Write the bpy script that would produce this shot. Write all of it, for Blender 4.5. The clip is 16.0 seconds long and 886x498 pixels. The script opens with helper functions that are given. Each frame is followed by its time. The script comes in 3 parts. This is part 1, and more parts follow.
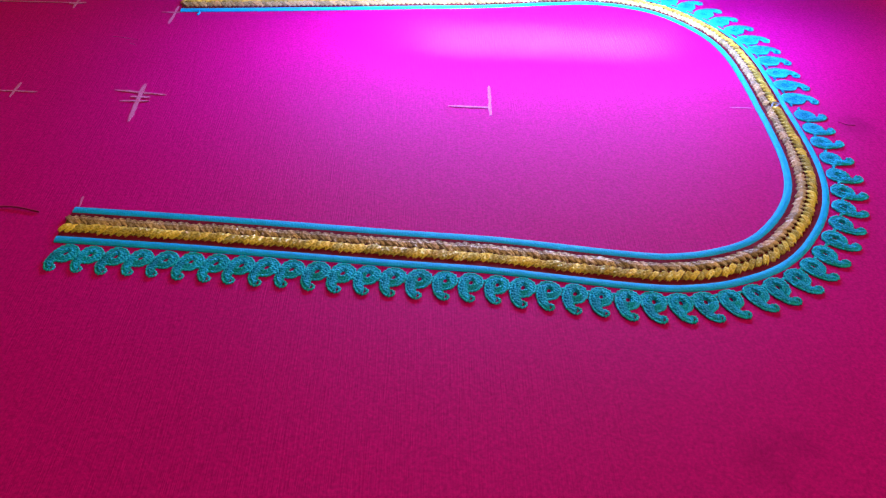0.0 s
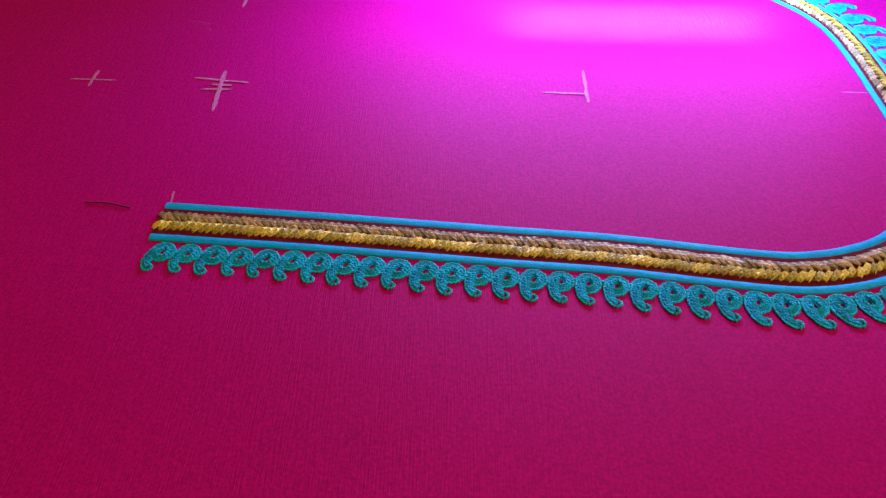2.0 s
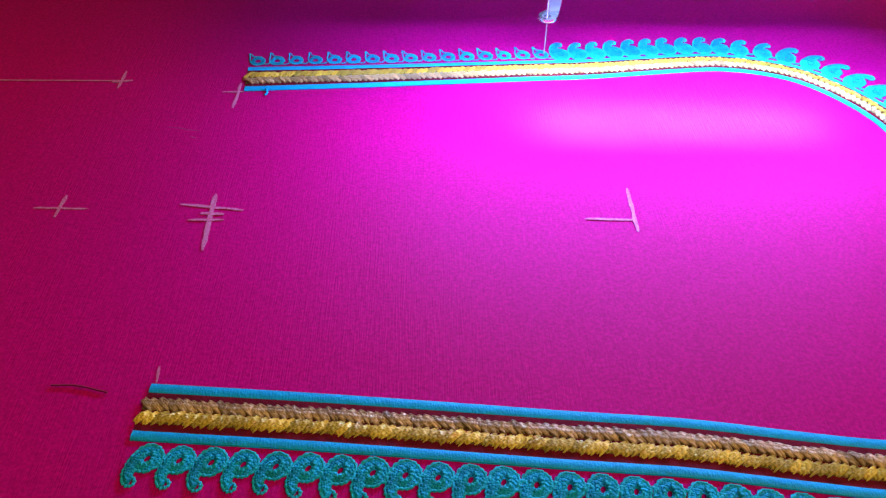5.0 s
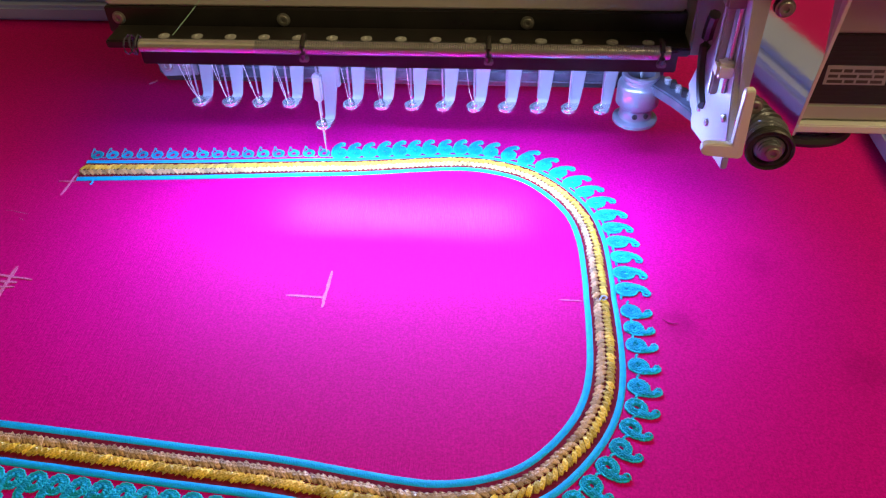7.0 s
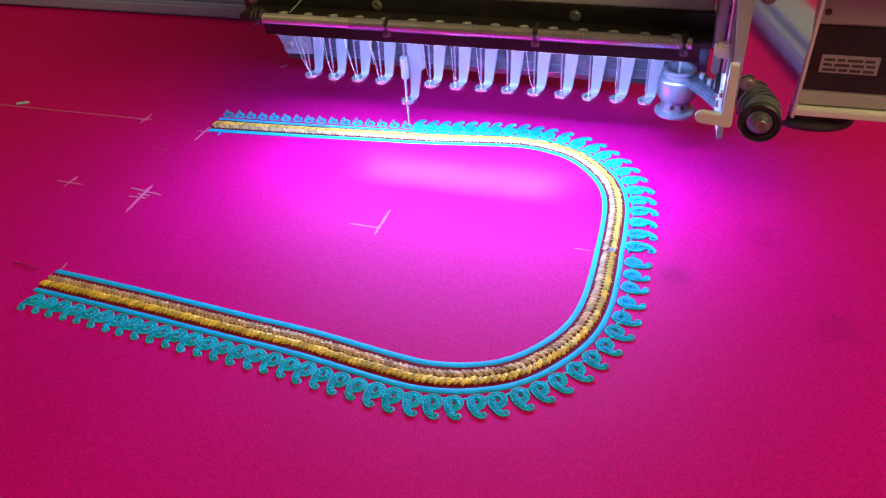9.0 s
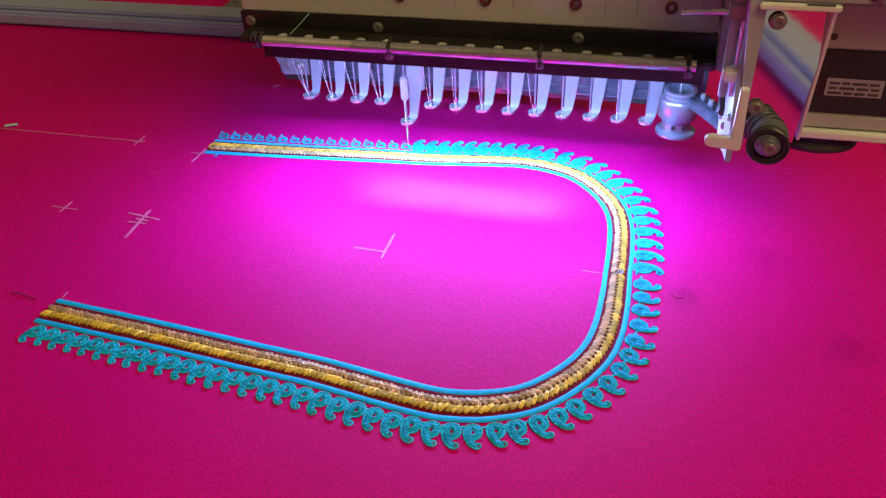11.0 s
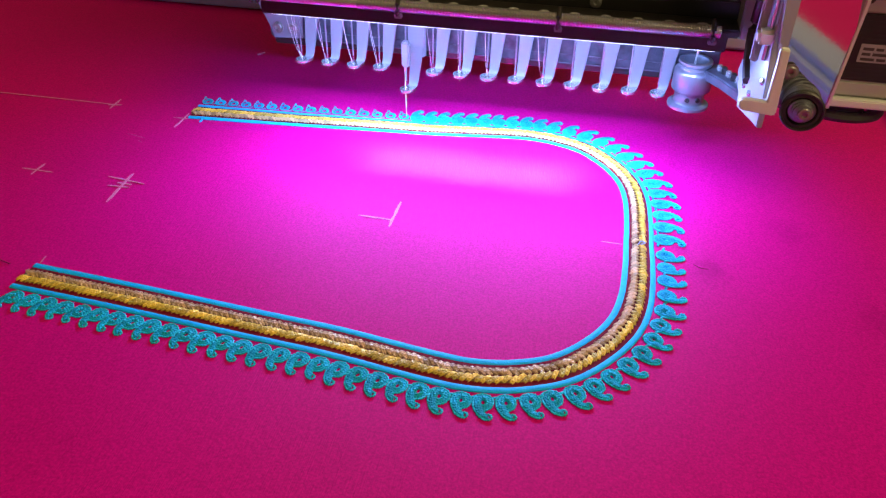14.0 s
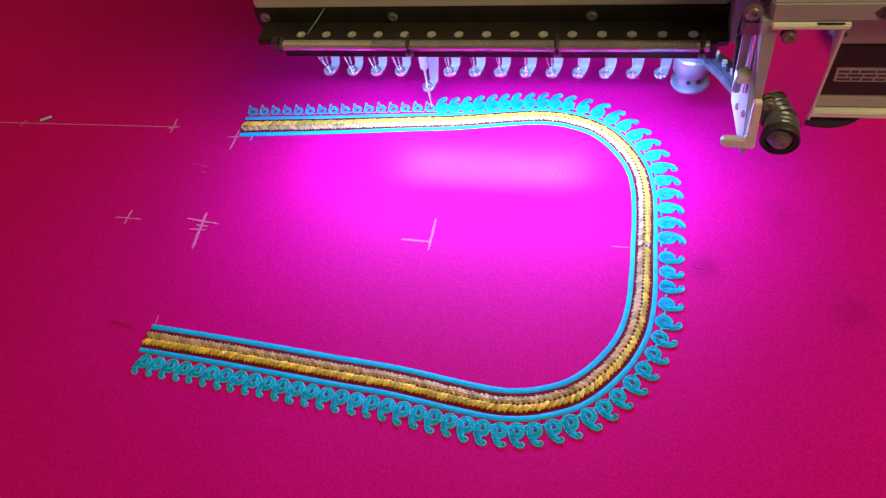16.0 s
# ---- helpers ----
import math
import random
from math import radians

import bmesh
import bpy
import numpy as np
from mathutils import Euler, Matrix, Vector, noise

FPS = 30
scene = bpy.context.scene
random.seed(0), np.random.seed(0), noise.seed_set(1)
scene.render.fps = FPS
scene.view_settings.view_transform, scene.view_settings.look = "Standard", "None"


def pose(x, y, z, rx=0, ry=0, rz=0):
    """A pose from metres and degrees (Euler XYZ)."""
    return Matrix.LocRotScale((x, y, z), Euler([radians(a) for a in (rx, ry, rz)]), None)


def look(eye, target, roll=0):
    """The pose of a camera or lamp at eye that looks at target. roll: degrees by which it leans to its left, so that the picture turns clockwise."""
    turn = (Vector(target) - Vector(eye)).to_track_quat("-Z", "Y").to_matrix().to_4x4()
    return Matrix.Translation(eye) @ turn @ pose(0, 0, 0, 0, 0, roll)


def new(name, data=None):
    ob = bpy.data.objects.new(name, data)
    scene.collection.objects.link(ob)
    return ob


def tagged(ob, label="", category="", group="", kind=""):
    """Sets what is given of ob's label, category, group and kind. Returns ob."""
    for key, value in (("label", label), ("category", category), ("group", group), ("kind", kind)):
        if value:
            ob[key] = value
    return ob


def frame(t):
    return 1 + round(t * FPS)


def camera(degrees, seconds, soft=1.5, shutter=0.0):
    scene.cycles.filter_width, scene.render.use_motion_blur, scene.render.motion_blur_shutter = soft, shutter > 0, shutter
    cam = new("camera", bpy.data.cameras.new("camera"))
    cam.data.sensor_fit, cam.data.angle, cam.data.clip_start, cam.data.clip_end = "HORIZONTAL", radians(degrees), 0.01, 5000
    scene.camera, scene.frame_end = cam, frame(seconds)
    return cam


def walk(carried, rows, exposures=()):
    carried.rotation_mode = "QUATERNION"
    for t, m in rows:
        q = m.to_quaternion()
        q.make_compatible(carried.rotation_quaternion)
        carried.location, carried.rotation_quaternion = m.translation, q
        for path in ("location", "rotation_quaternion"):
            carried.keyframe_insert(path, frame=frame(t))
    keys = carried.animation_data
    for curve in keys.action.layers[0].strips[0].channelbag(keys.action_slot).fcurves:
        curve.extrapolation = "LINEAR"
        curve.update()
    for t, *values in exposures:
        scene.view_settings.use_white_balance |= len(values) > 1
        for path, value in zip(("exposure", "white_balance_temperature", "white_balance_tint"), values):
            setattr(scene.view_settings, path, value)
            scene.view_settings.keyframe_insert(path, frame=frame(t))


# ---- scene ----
# Camera: seconds, eye in metres, then yaw, pitch and roll in degrees.
cam = camera(58.5, 16.0, soft=1.25)
ROWS = [
    (0.0, -0.0269, -0.3183, 0.2020, -1.27, -42.70, 1.92),
    (0.5, -0.0368, -0.3149, 0.2016, 0.09, -43.43, 1.37),
    (1.0, -0.0492, -0.3128, 0.1972, 0.06, -43.71, 1.60),
    (1.5, -0.0539, -0.3082, 0.1960, 0.40, -43.87, 1.33),
    (2.0, -0.0580, -0.3022, 0.1965, 1.08, -44.38, 0.28),
    (2.5, -0.0658, -0.2921, 0.1934, 1.01, -44.86, -0.10),
    (3.0, -0.0706, -0.2809, 0.1854, 1.26, -45.13, -0.04),
    (3.2, -0.0694, -0.2751, 0.1857, 1.04, -45.52, -0.24),
    (5.3, -0.0803, -0.2191, 0.2120, -1.62, -42.84, 1.09),
    (5.5, -0.0792, -0.2107, 0.2287, -1.74, -42.12, 0.99),
    (6.0, -0.0655, -0.1946, 0.2463, -3.35, -40.07, 2.53),
    (6.5, -0.0081, -0.2005, 0.2674, -3.25, -42.54, 0.87),
    (7.0, 0.0847, -0.2729, 0.2714, 5.43, -41.00, -1.66),
    (7.5, 0.1189, -0.3234, 0.2755, 19.16, -40.30, -6.83),
    (8.0, 0.1429, -0.3443, 0.2648, 21.51, -38.33, -6.14),
    (8.5, 0.1559, -0.3506, 0.2636, 19.38, -37.34, -4.76),
    (9.0, 0.1582, -0.3539, 0.2670, 18.66, -36.58, -3.70),
    (11.3, 0.1326, -0.3522, 0.2740, 16.14, -35.88, -2.97),
    (11.5, 0.1284, -0.3538, 0.2685, 16.27, -35.24, -3.05),
    (12.0, 0.1115, -0.3570, 0.2689, 17.37, -35.46, -3.53),
    (12.5, 0.0940, -0.3624, 0.2665, 18.51, -35.53, -3.23),
    (13.0, 0.0884, -0.3632, 0.2623, 19.08, -35.73, -3.22),
    (13.5, 0.0903, -0.3506, 0.2480, 13.55, -35.48, 0.19),
    (14.0, 0.0984, -0.3530, 0.2446, 11.18, -35.93, 0.83),
    (14.5, 0.0970, -0.3179, 0.3071, 15.72, -42.40, -2.95),
    (15.0, 0.1113, -0.2601, 0.3684, 15.99, -48.87, -7.12),
    (15.5, 0.1152, -0.2839, 0.3908, 16.08, -50.08, -6.99),
    (16.0, 0.1190, -0.3003, 0.3978, 20.47, -51.74, -12.93),
]


def eye_pose(x, y, z, yaw, pitch, roll):
    c, s = math.cos, math.sin
    a, b = radians(yaw), radians(pitch)
    ahead = Vector((-s(a) * c(b), c(a) * c(b), s(b)))
    e = Vector((x, y, z))
    return look(e, e + ahead, roll)


walk(cam, [(t, eye_pose(*r)) for t, *r in ROWS], [(0, -0.34), (3.2, -0.36), (5.5, -0.36), (6.8, -0.16), (7.6, -0.05), (9.0, 0.0), (16, 0.0)])

# ---- light ----
C = 0.01  # lengths below are in centimetres
world = bpy.data.worlds.new("room_air")
scene.world = world
world.use_nodes = True
world.node_tree.nodes["Background"].inputs[0].default_value = (1.0, 0.75, 0.46, 1)
world.node_tree.nodes["Background"].inputs[1].default_value = 0.32


def area_lamp(name, at, target, sx, sy, watts, colour, spread=180):
    d = bpy.data.lights.new(name, "AREA")
    d.shape, d.size, d.size_y, d.energy, d.color, d.spread = "RECTANGLE", sx * C, sy * C, watts, colour, radians(spread)
    ob = new(name, d)
    ob.matrix_world = look(Vector(at) * C, Vector(target) * C)
    return ob


# The lamp strip under the front lip of the needle head, and unseen room light.
LED = (0.29, 0.43, 1.0)
area_lamp("lamp_strip_light", (3.2, 8.0, 7.5), (3.2, 8.0, 0), 26, 0.8, 0.95, LED)
area_lamp("lamp_strip_front_light", (3.2, 7.7, 7.55), (3.2, -8.0, 0), 26, 0.5, 0.90, LED)
area_lamp("lamp_strip_back_light", (3.2, 8.3, 7.5), (3.2, 14.0, 2.5), 26, 0.5, 0.22, LED)
# Added whitish beams: a wide one pales the border, a narrow one makes the streak.
area_lamp("lamp_lens_light", (3, 8.0, 7.4), (3, 8.2, 0), 15, 0.6, 0.26, (0.72, 0.95, 1.0), 62)
area_lamp("lamp_lens_light", (3.2, 8.0, 7.35), (3.2, 6.7, 0), 12, 0.8, 0.34, (0.75, 0.97, 1.0), 34)
area_lamp("ceiling_tube_light", (115, -55, 165), (15, -5, 0), 160, 100, 31, (1.0, 0.79, 0.37))
# Two added fills without a known lamp: they lift the left and back silk.
area_lamp("ceiling_tube_light", (-85, -60, 172), (-10, -5, 0), 160, 100, 1.6, (1.0, 0.76, 0.28))
area_lamp("ceiling_tube_light", (60, 150, 165), (12, 20, 0), 160, 60, 4.6, (1.0, 0.76, 0.32))


# ---- materials ----
def mat(name, colour, rough=0.5, metal=0.0, second=None, scale=40.0, bump=0.0, bscale=200.0, mix=0.5, spec=0.5, sheen=0.0):
    """A surface with a colour that drifts at two scales and a fine relief."""
    m = bpy.data.materials.new(name)
    m.use_nodes = True
    nt = m.node_tree
    b = nt.nodes["Principled BSDF"]
    b.inputs["Roughness"].default_value, b.inputs["Metallic"].default_value = rough, metal
    b.inputs["Specular IOR Level"].default_value = spec
    b.inputs["Sheen Weight"].default_value = sheen
    co = nt.nodes.new("ShaderNodeTexCoord")
    n1, n2 = nt.nodes.new("ShaderNodeTexNoise"), nt.nodes.new("ShaderNodeTexNoise")
    n1.inputs["Scale"].default_value, n1.inputs["Detail"].default_value = scale, 3
    n2.inputs["Scale"].default_value, n2.inputs["Detail"].default_value = bscale, 2
    nt.links.new(co.outputs["Object"], n1.inputs["Vector"])
    nt.links.new(co.outputs["Object"], n2.inputs["Vector"])
    ramp = nt.nodes.new("ShaderNodeMix")
    ramp.data_type = "RGBA"
    second = second or [c * 0.8 for c in colour]
    ramp.inputs["A"].default_value, ramp.inputs["B"].default_value = (*colour, 1), (*second, 1)
    fac = nt.nodes.new("ShaderNodeMath")
    fac.operation, fac.use_clamp = "MULTIPLY_ADD", True
    fac.inputs[1].default_value, fac.inputs[2].default_value = 2.2 * mix * 2, 0.5 - 2.2 * mix
    nt.links.new(n1.outputs["Fac"], fac.inputs[0])
    nt.links.new(fac.outputs[0], ramp.inputs["Factor"])
    nt.links.new(ramp.outputs["Result"], b.inputs["Base Color"])
    if bump:
        bu = nt.nodes.new("ShaderNodeBump")
        bu.inputs["Strength"].default_value, bu.inputs["Distance"].default_value = bump, 0.0004
        nt.links.new(n2.outputs["Fac"], bu.inputs["Height"])
        nt.links.new(bu.outputs["Normal"], b.inputs["Normal"])
    return m


def silk():
    """Plain-woven silk: crossing threads as relief, slubs and faint stains in the colour."""
    m = mat("fabric_silk", (0.58, 0.003, 0.178), 0.7, 0, (0.52, 0.003, 0.145), 6.0, 0, 300, 0.5, 0.08)
    nt = m.node_tree
    b = nt.nodes["Principled BSDF"]
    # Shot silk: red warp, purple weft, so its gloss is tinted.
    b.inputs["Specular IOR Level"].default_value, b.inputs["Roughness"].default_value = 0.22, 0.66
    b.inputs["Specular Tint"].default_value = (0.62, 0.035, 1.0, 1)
    co = nt.nodes.new("ShaderNodeTexCoord")
    hs = []
    for turn in (0, 90):
        mp = nt.nodes.new("ShaderNodeMapping")
        mp.inputs["Rotation"].default_value[2] = radians(turn + 1.5)
        mp.inputs["Scale"].default_value = (1800, 90, 1)
        no = nt.nodes.new("ShaderNodeTexNoise")
        no.inputs["Scale"].default_value, no.inputs["Detail"].default_value = 1.0, 1
        nt.links.new(co.outputs["Object"], mp.inputs["Vector"])
        nt.links.new(mp.outputs["Vector"], no.inputs["Vector"])
        hs.append(no)
    add = nt.nodes.new("ShaderNodeMath")
    add.operation = "ADD"
    nt.links.new(hs[0].outputs["Fac"], add.inputs[0])
    nt.links.new(hs[1].outputs["Fac"], add.inputs[1])
    # Handling stains: soft-edged patches with ragged outlines.
    old = b.inputs["Base Color"].links[0].from_socket
    rag = nt.nodes.new("ShaderNodeTexNoise")
    rag.inputs["Scale"].default_value, rag.inputs["Detail"].default_value = 160, 4
    nt.links.new(co.outputs["Object"], rag.inputs["Vector"])
    grain = nt.nodes.new("ShaderNodeTexNoise")
    grain.inputs["Scale"].default_value, grain.inputs["Detail"].default_value, grain.inputs["Roughness"].default_value = 900, 3, 0.7
    nt.links.new(co.outputs["Object"], grain.inputs["Vector"])
    gr = nt.nodes.new("ShaderNodeMapRange")
    gr.inputs["From Min"].default_value, gr.inputs["From Max"].default_value = 0.3, 0.7
    gr.inputs["To Min"].default_value, gr.inputs["To Max"].default_value = 0.73, 1.22
    nt.links.new(grain.outputs["Fac"], gr.inputs["Value"])
    gs = nt.nodes.new("ShaderNodeVectorMath")
    gs.operation = "SCALE"
    nt.links.new(old, gs.inputs[0])
    nt.links.new(gr.outputs["Result"], gs.inputs["Scale"])
    old = gs.outputs["Vector"]
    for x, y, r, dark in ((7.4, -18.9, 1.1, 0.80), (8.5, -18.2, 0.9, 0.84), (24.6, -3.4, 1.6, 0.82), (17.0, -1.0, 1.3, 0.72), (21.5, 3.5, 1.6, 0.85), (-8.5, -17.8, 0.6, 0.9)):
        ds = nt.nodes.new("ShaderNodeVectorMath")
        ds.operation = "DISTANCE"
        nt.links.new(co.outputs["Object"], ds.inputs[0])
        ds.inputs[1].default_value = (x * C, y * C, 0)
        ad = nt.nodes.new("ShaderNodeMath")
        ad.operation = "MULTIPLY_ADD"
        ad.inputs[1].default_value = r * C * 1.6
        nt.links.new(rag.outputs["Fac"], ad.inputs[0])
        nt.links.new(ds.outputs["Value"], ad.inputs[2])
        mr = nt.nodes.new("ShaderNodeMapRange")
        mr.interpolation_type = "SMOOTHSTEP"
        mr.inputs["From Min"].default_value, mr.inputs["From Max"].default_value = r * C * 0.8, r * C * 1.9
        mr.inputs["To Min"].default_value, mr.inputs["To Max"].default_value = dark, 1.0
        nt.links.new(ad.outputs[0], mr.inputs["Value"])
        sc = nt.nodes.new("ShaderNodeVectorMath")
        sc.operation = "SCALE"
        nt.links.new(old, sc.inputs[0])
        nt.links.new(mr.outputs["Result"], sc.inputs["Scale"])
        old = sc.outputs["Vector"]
    nt.links.new(old, b.inputs["Base Color"])
    bu = nt.nodes.new("ShaderNodeBump")
    bu.inputs["Strength"].default_value, bu.inputs["Distance"].default_value = 0.5, 0.0002
    nt.links.new(add.outputs[0], bu.inputs["Height"])
    nt.links.new(bu.outputs["Normal"], b.inputs["Normal"])
    return m


def thread(name, colour, second, rough=0.45, metal=0.0, period=900.0, spec=0.5, fuzz=0.0, vary=0.0):
    """Embroidery thread: fine parallel strands across the stitch, by the mesh's own UV."""
    m = mat(name, colour, rough, metal, second, 260, 0, 300, 0.5, spec)
    nt = m.node_tree
    b = nt.nodes["Principled BSDF"]
    uv = nt.nodes.new("ShaderNodeUVMap")
    mp = nt.nodes.new("ShaderNodeMapping")
    mp.inputs["Scale"].default_value = (period, 4, 1)
    no = nt.nodes.new("ShaderNodeTexNoise")
    no.inputs["Scale"].default_value, no.inputs["Detail"].default_value = 1.0, 2
    nt.links.new(uv.outputs["UV"], mp.inputs["Vector"])
    nt.links.new(mp.outputs["Vector"], no.inputs["Vector"])
    bu = nt.nodes.new("ShaderNodeBump")
    bu.inputs["Strength"].default_value, bu.inputs["Distance"].default_value = 0.8, 0.0004
    nt.links.new(no.outputs["Fac"], bu.inputs["Height"])
    nt.links.new(bu.outputs["Normal"], b.inputs["Normal"])
    if fuzz:
        # Knotted thread: small loops as relief, darker between them.
        co = nt.nodes.new("ShaderNodeTexCoord")
        vo = nt.nodes.new("ShaderNodeTexVoronoi")
        vo.inputs["Scale"].default_value = fuzz
        nt.links.new(co.outputs["Object"], vo.inputs["Vector"])
        b2 = nt.nodes.new("ShaderNodeBump")
        b2.invert = True
        b2.inputs["Strength"].default_value, b2.inputs["Distance"].default_value = 1.0, 0.0005
        nt.links.new(vo.outputs["Distance"], b2.inputs["Height"])
        nt.links.new(bu.outputs["Normal"], b2.inputs["Normal"])
        nt.links.new(b2.outputs["Normal"], b.inputs["Normal"])
    if vary:
        old = b.inputs["Base Color"].links[0].from_socket
        oi = nt.nodes.new("ShaderNodeObjectInfo")
        mr = nt.nodes.new("ShaderNodeMapRange")
        mr.inputs["To Min"].default_value, mr.inputs["To Max"].default_value = 1 - vary, 1 + vary * 0.4
        nt.links.new(oi.outputs["Random"], mr.inputs["Value"])
        mx = nt.nodes.new("ShaderNodeVectorMath")
        mx.operation = "SCALE"
        nt.links.new(old, mx.inputs[0])
        nt.links.new(mr.outputs["Result"], mx.inputs["Scale"])
        nt.links.new(mx.outputs["Vector"], b.inputs["Base Color"])
    return m


M = dict(
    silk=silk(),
    cyan=thread("cyan_thread", (0.006, 0.45, 0.80), (0.003, 0.34, 0.66), 0.5, 0, 14, 0.2),
    cyan_light=thread("cyan_thread_edge", (0.014, 0.55, 0.72), (0.006, 0.40, 0.57), 0.55, 0, 20, 0.2),
    cyan_fuzzy=thread("cyan_thread_motif", (0.005, 0.48, 0.72), (0.003, 0.30, 0.50), 0.6, 0, 9, 0.15, 1300.0, 0.25),
    gold=thread("gold_thread", (0.95, 0.67, 0.08), (0.74, 0.43, 0.03), 0.36, 0.15, 22, 0.7, 900.0, 0.45),
    pale_gold=thread("pale_gold_thread", (0.82, 0.54, 0.27), (0.50, 0.27, 0.12), 0.36, 0.15, 22, 0.7, 900.0, 0.45),
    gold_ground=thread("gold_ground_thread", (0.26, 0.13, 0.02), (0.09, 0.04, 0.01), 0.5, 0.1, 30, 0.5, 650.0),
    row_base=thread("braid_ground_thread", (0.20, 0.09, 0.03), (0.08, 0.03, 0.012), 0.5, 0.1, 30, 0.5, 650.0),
    maroon=mat("maroon_thread", (0.19, 0.008, 0.025), 0.8, 0, (0.10, 0.004, 0.014), 300, 0.6, 900, 0.5, 0.1),
    chalk=mat("chalk", (0.64, 0.24, 0.46), 0.9, 0, (0.58, 0.05, 0.22), 1100, 0.3, 1500),
    stain=mat("graphite_smudge", (0.20, 0.006, 0.06), 0.8, 0, (0.34, 0.004, 0.09), 500),
    steel=mat("polished_steel", (0.74, 0.74, 0.78), 0.26, 0.75, (0.60, 0.60, 0.64), 90, 0.15, 600),
    toe=mat("toe_steel", (0.72, 0.72, 0.76), 0.16, 0.85, (0.58, 0.58, 0.62), 90, 0.15, 600),
    satin_steel=mat("satin_steel", (0.27, 0.28, 0.34), 0.30, 0.7, (0.19, 0.20, 0.25), 60, 0.25, 900),
    grey_paint=mat("lavender_grey_paint", (0.20, 0.19, 0.235), 0.4, 0.0, (0.16, 0.155, 0.19), 30, 0.2, 500),
    cast=mat("cast_alloy", (0.09, 0.10, 0.14), 0.5, 0.3, (0.03, 0.033, 0.05), 120, 0.8, 350),
    black=mat("black_enamel", (0.012, 0.011, 0.011), 0.32, 0, (0.022, 0.019, 0.018), 50, 0.15, 500),
    dark=mat("dark_steel", (0.03, 0.028, 0.03), 0.4, 0.5, (0.06, 0.05, 0.055), 90, 0.3, 500),
    beige=mat("beige_paint", (0.47, 0.46, 0.455), 0.45, 0, (0.41, 0.40, 0.395), 14, 0.12, 700),
    white=mat("white_paint", (0.78, 0.78, 0.76), 0.4, 0, (0.68, 0.68, 0.67), 30, 0.1, 500),
    cream=mat("cream_plastic", (0.74, 0.74, 0.70), 0.4, 0, (0.66, 0.66, 0.62), 40, 0.1, 500),
    alu=mat("aluminium_rail", (0.36, 0.41, 0.68), 0.40, 0.1, (0.30, 0.34, 0.57), 12, 0.15, 700),
    rubber=mat("black_rubber", (0.018, 0.018, 0.018), 0.6, 0, (0.03, 0.03, 0.03), 80, 0.3, 700),
    lavender=mat("pale_lavender_paint", (0.36, 0.35, 0.41), 0.38, 0.0, (0.30, 0.29, 0.35), 30, 0.2, 500),
    brushed=mat("brushed_steel_cover", (0.62, 0.60, 0.60), 0.36, 0.75, (0.54, 0.52, 0.53), 12, 0.2, 900),
    red=mat("red_grommet", (0.17, 0.012, 0.012), 0.4, 0, (0.10, 0.008, 0.008), 90),
    mirror=mat("mirror_plate", (0.80, 0.78, 0.77), 0.06, 1.0, (0.74, 0.72, 0.71), 30, 0.02, 300),
    brass=mat("nickel_screw", (0.30, 0.30, 0.30), 0.32, 0.55, (0.18, 0.17, 0.16), 200, 0.2, 900),
    label=mat("silver_label", (0.45, 0.45, 0.46), 0.4, 0.3, (0.36, 0.36, 0.38), 120, 0.1, 500),
    ink=mat("printed_ink", (0.05, 0.045, 0.045), 0.6, 0, (0.08, 0.07, 0.07), 90),
    wall=mat("wall_plaster", (0.55, 0.50, 0.44), 0.8, 0, (0.50, 0.45, 0.40), 3, 0.3, 60),
    floor=mat("floor_tile", (0.30, 0.27, 0.24), 0.5, 0, (0.24, 0.21, 0.19), 4, 0.2, 90),
    wood=mat("table_laminate", (0.40, 0.36, 0.32), 0.5, 0, (0.33, 0.29, 0.26), 8, 0.2, 200),
    thread_white=mat("white_thread", (0.5, 0.42, 0.48), 0.7, 0, (0.4, 0.32, 0.38), 300),
    thread_green=mat("green_thread", (0.40, 0.62, 0.55), 0.6, 0, (0.28, 0.50, 0.43), 300),
    lens=mat("lamp_lens", (0.8, 0.8, 0.85), 0.3),
)
_b = M["lens"].node_tree.nodes["Principled BSDF"]
_b.inputs["Emission Color"].default_value = (0.85, 0.75, 0.75, 1)
_b.inputs["Emission Strength"].default_value = 1.2


# ---- mesh helpers (centimetres in, metres out) ----
def to_mesh(name, bm, material, smooth=True, closed=True):
    me = bpy.data.meshes.new(name)
    if closed:
        bmesh.ops.recalc_face_normals(bm, faces=bm.faces)
    for f in bm.faces:
        f.smooth = smooth
    bm.to_mesh(me)
    bm.free()
    me.transform(Matrix.Scale(C, 4))
    if smooth:
        me.set_sharp_from_angle(angle=radians(38))
    me.materials.append(material)
    return me


def part(name, bm, material, parent=None, label="", smooth=True, at=None):
    me = bm if isinstance(bm, bpy.types.Mesh) else to_mesh(name, bm, material, smooth)
    ob = new(name, me)
    ob.parent = parent
    if at is not None:
        ob.matrix_basis = at
    if label:
        ob["label"] = label
    return ob


def thing(name, label, category, group="", kind="", at=None):
    ob = new(name)
    ob.empty_display_size = 0.02
    if at is not None:
        ob.matrix_basis = at
    return tagged(ob, label, category, group, kind)


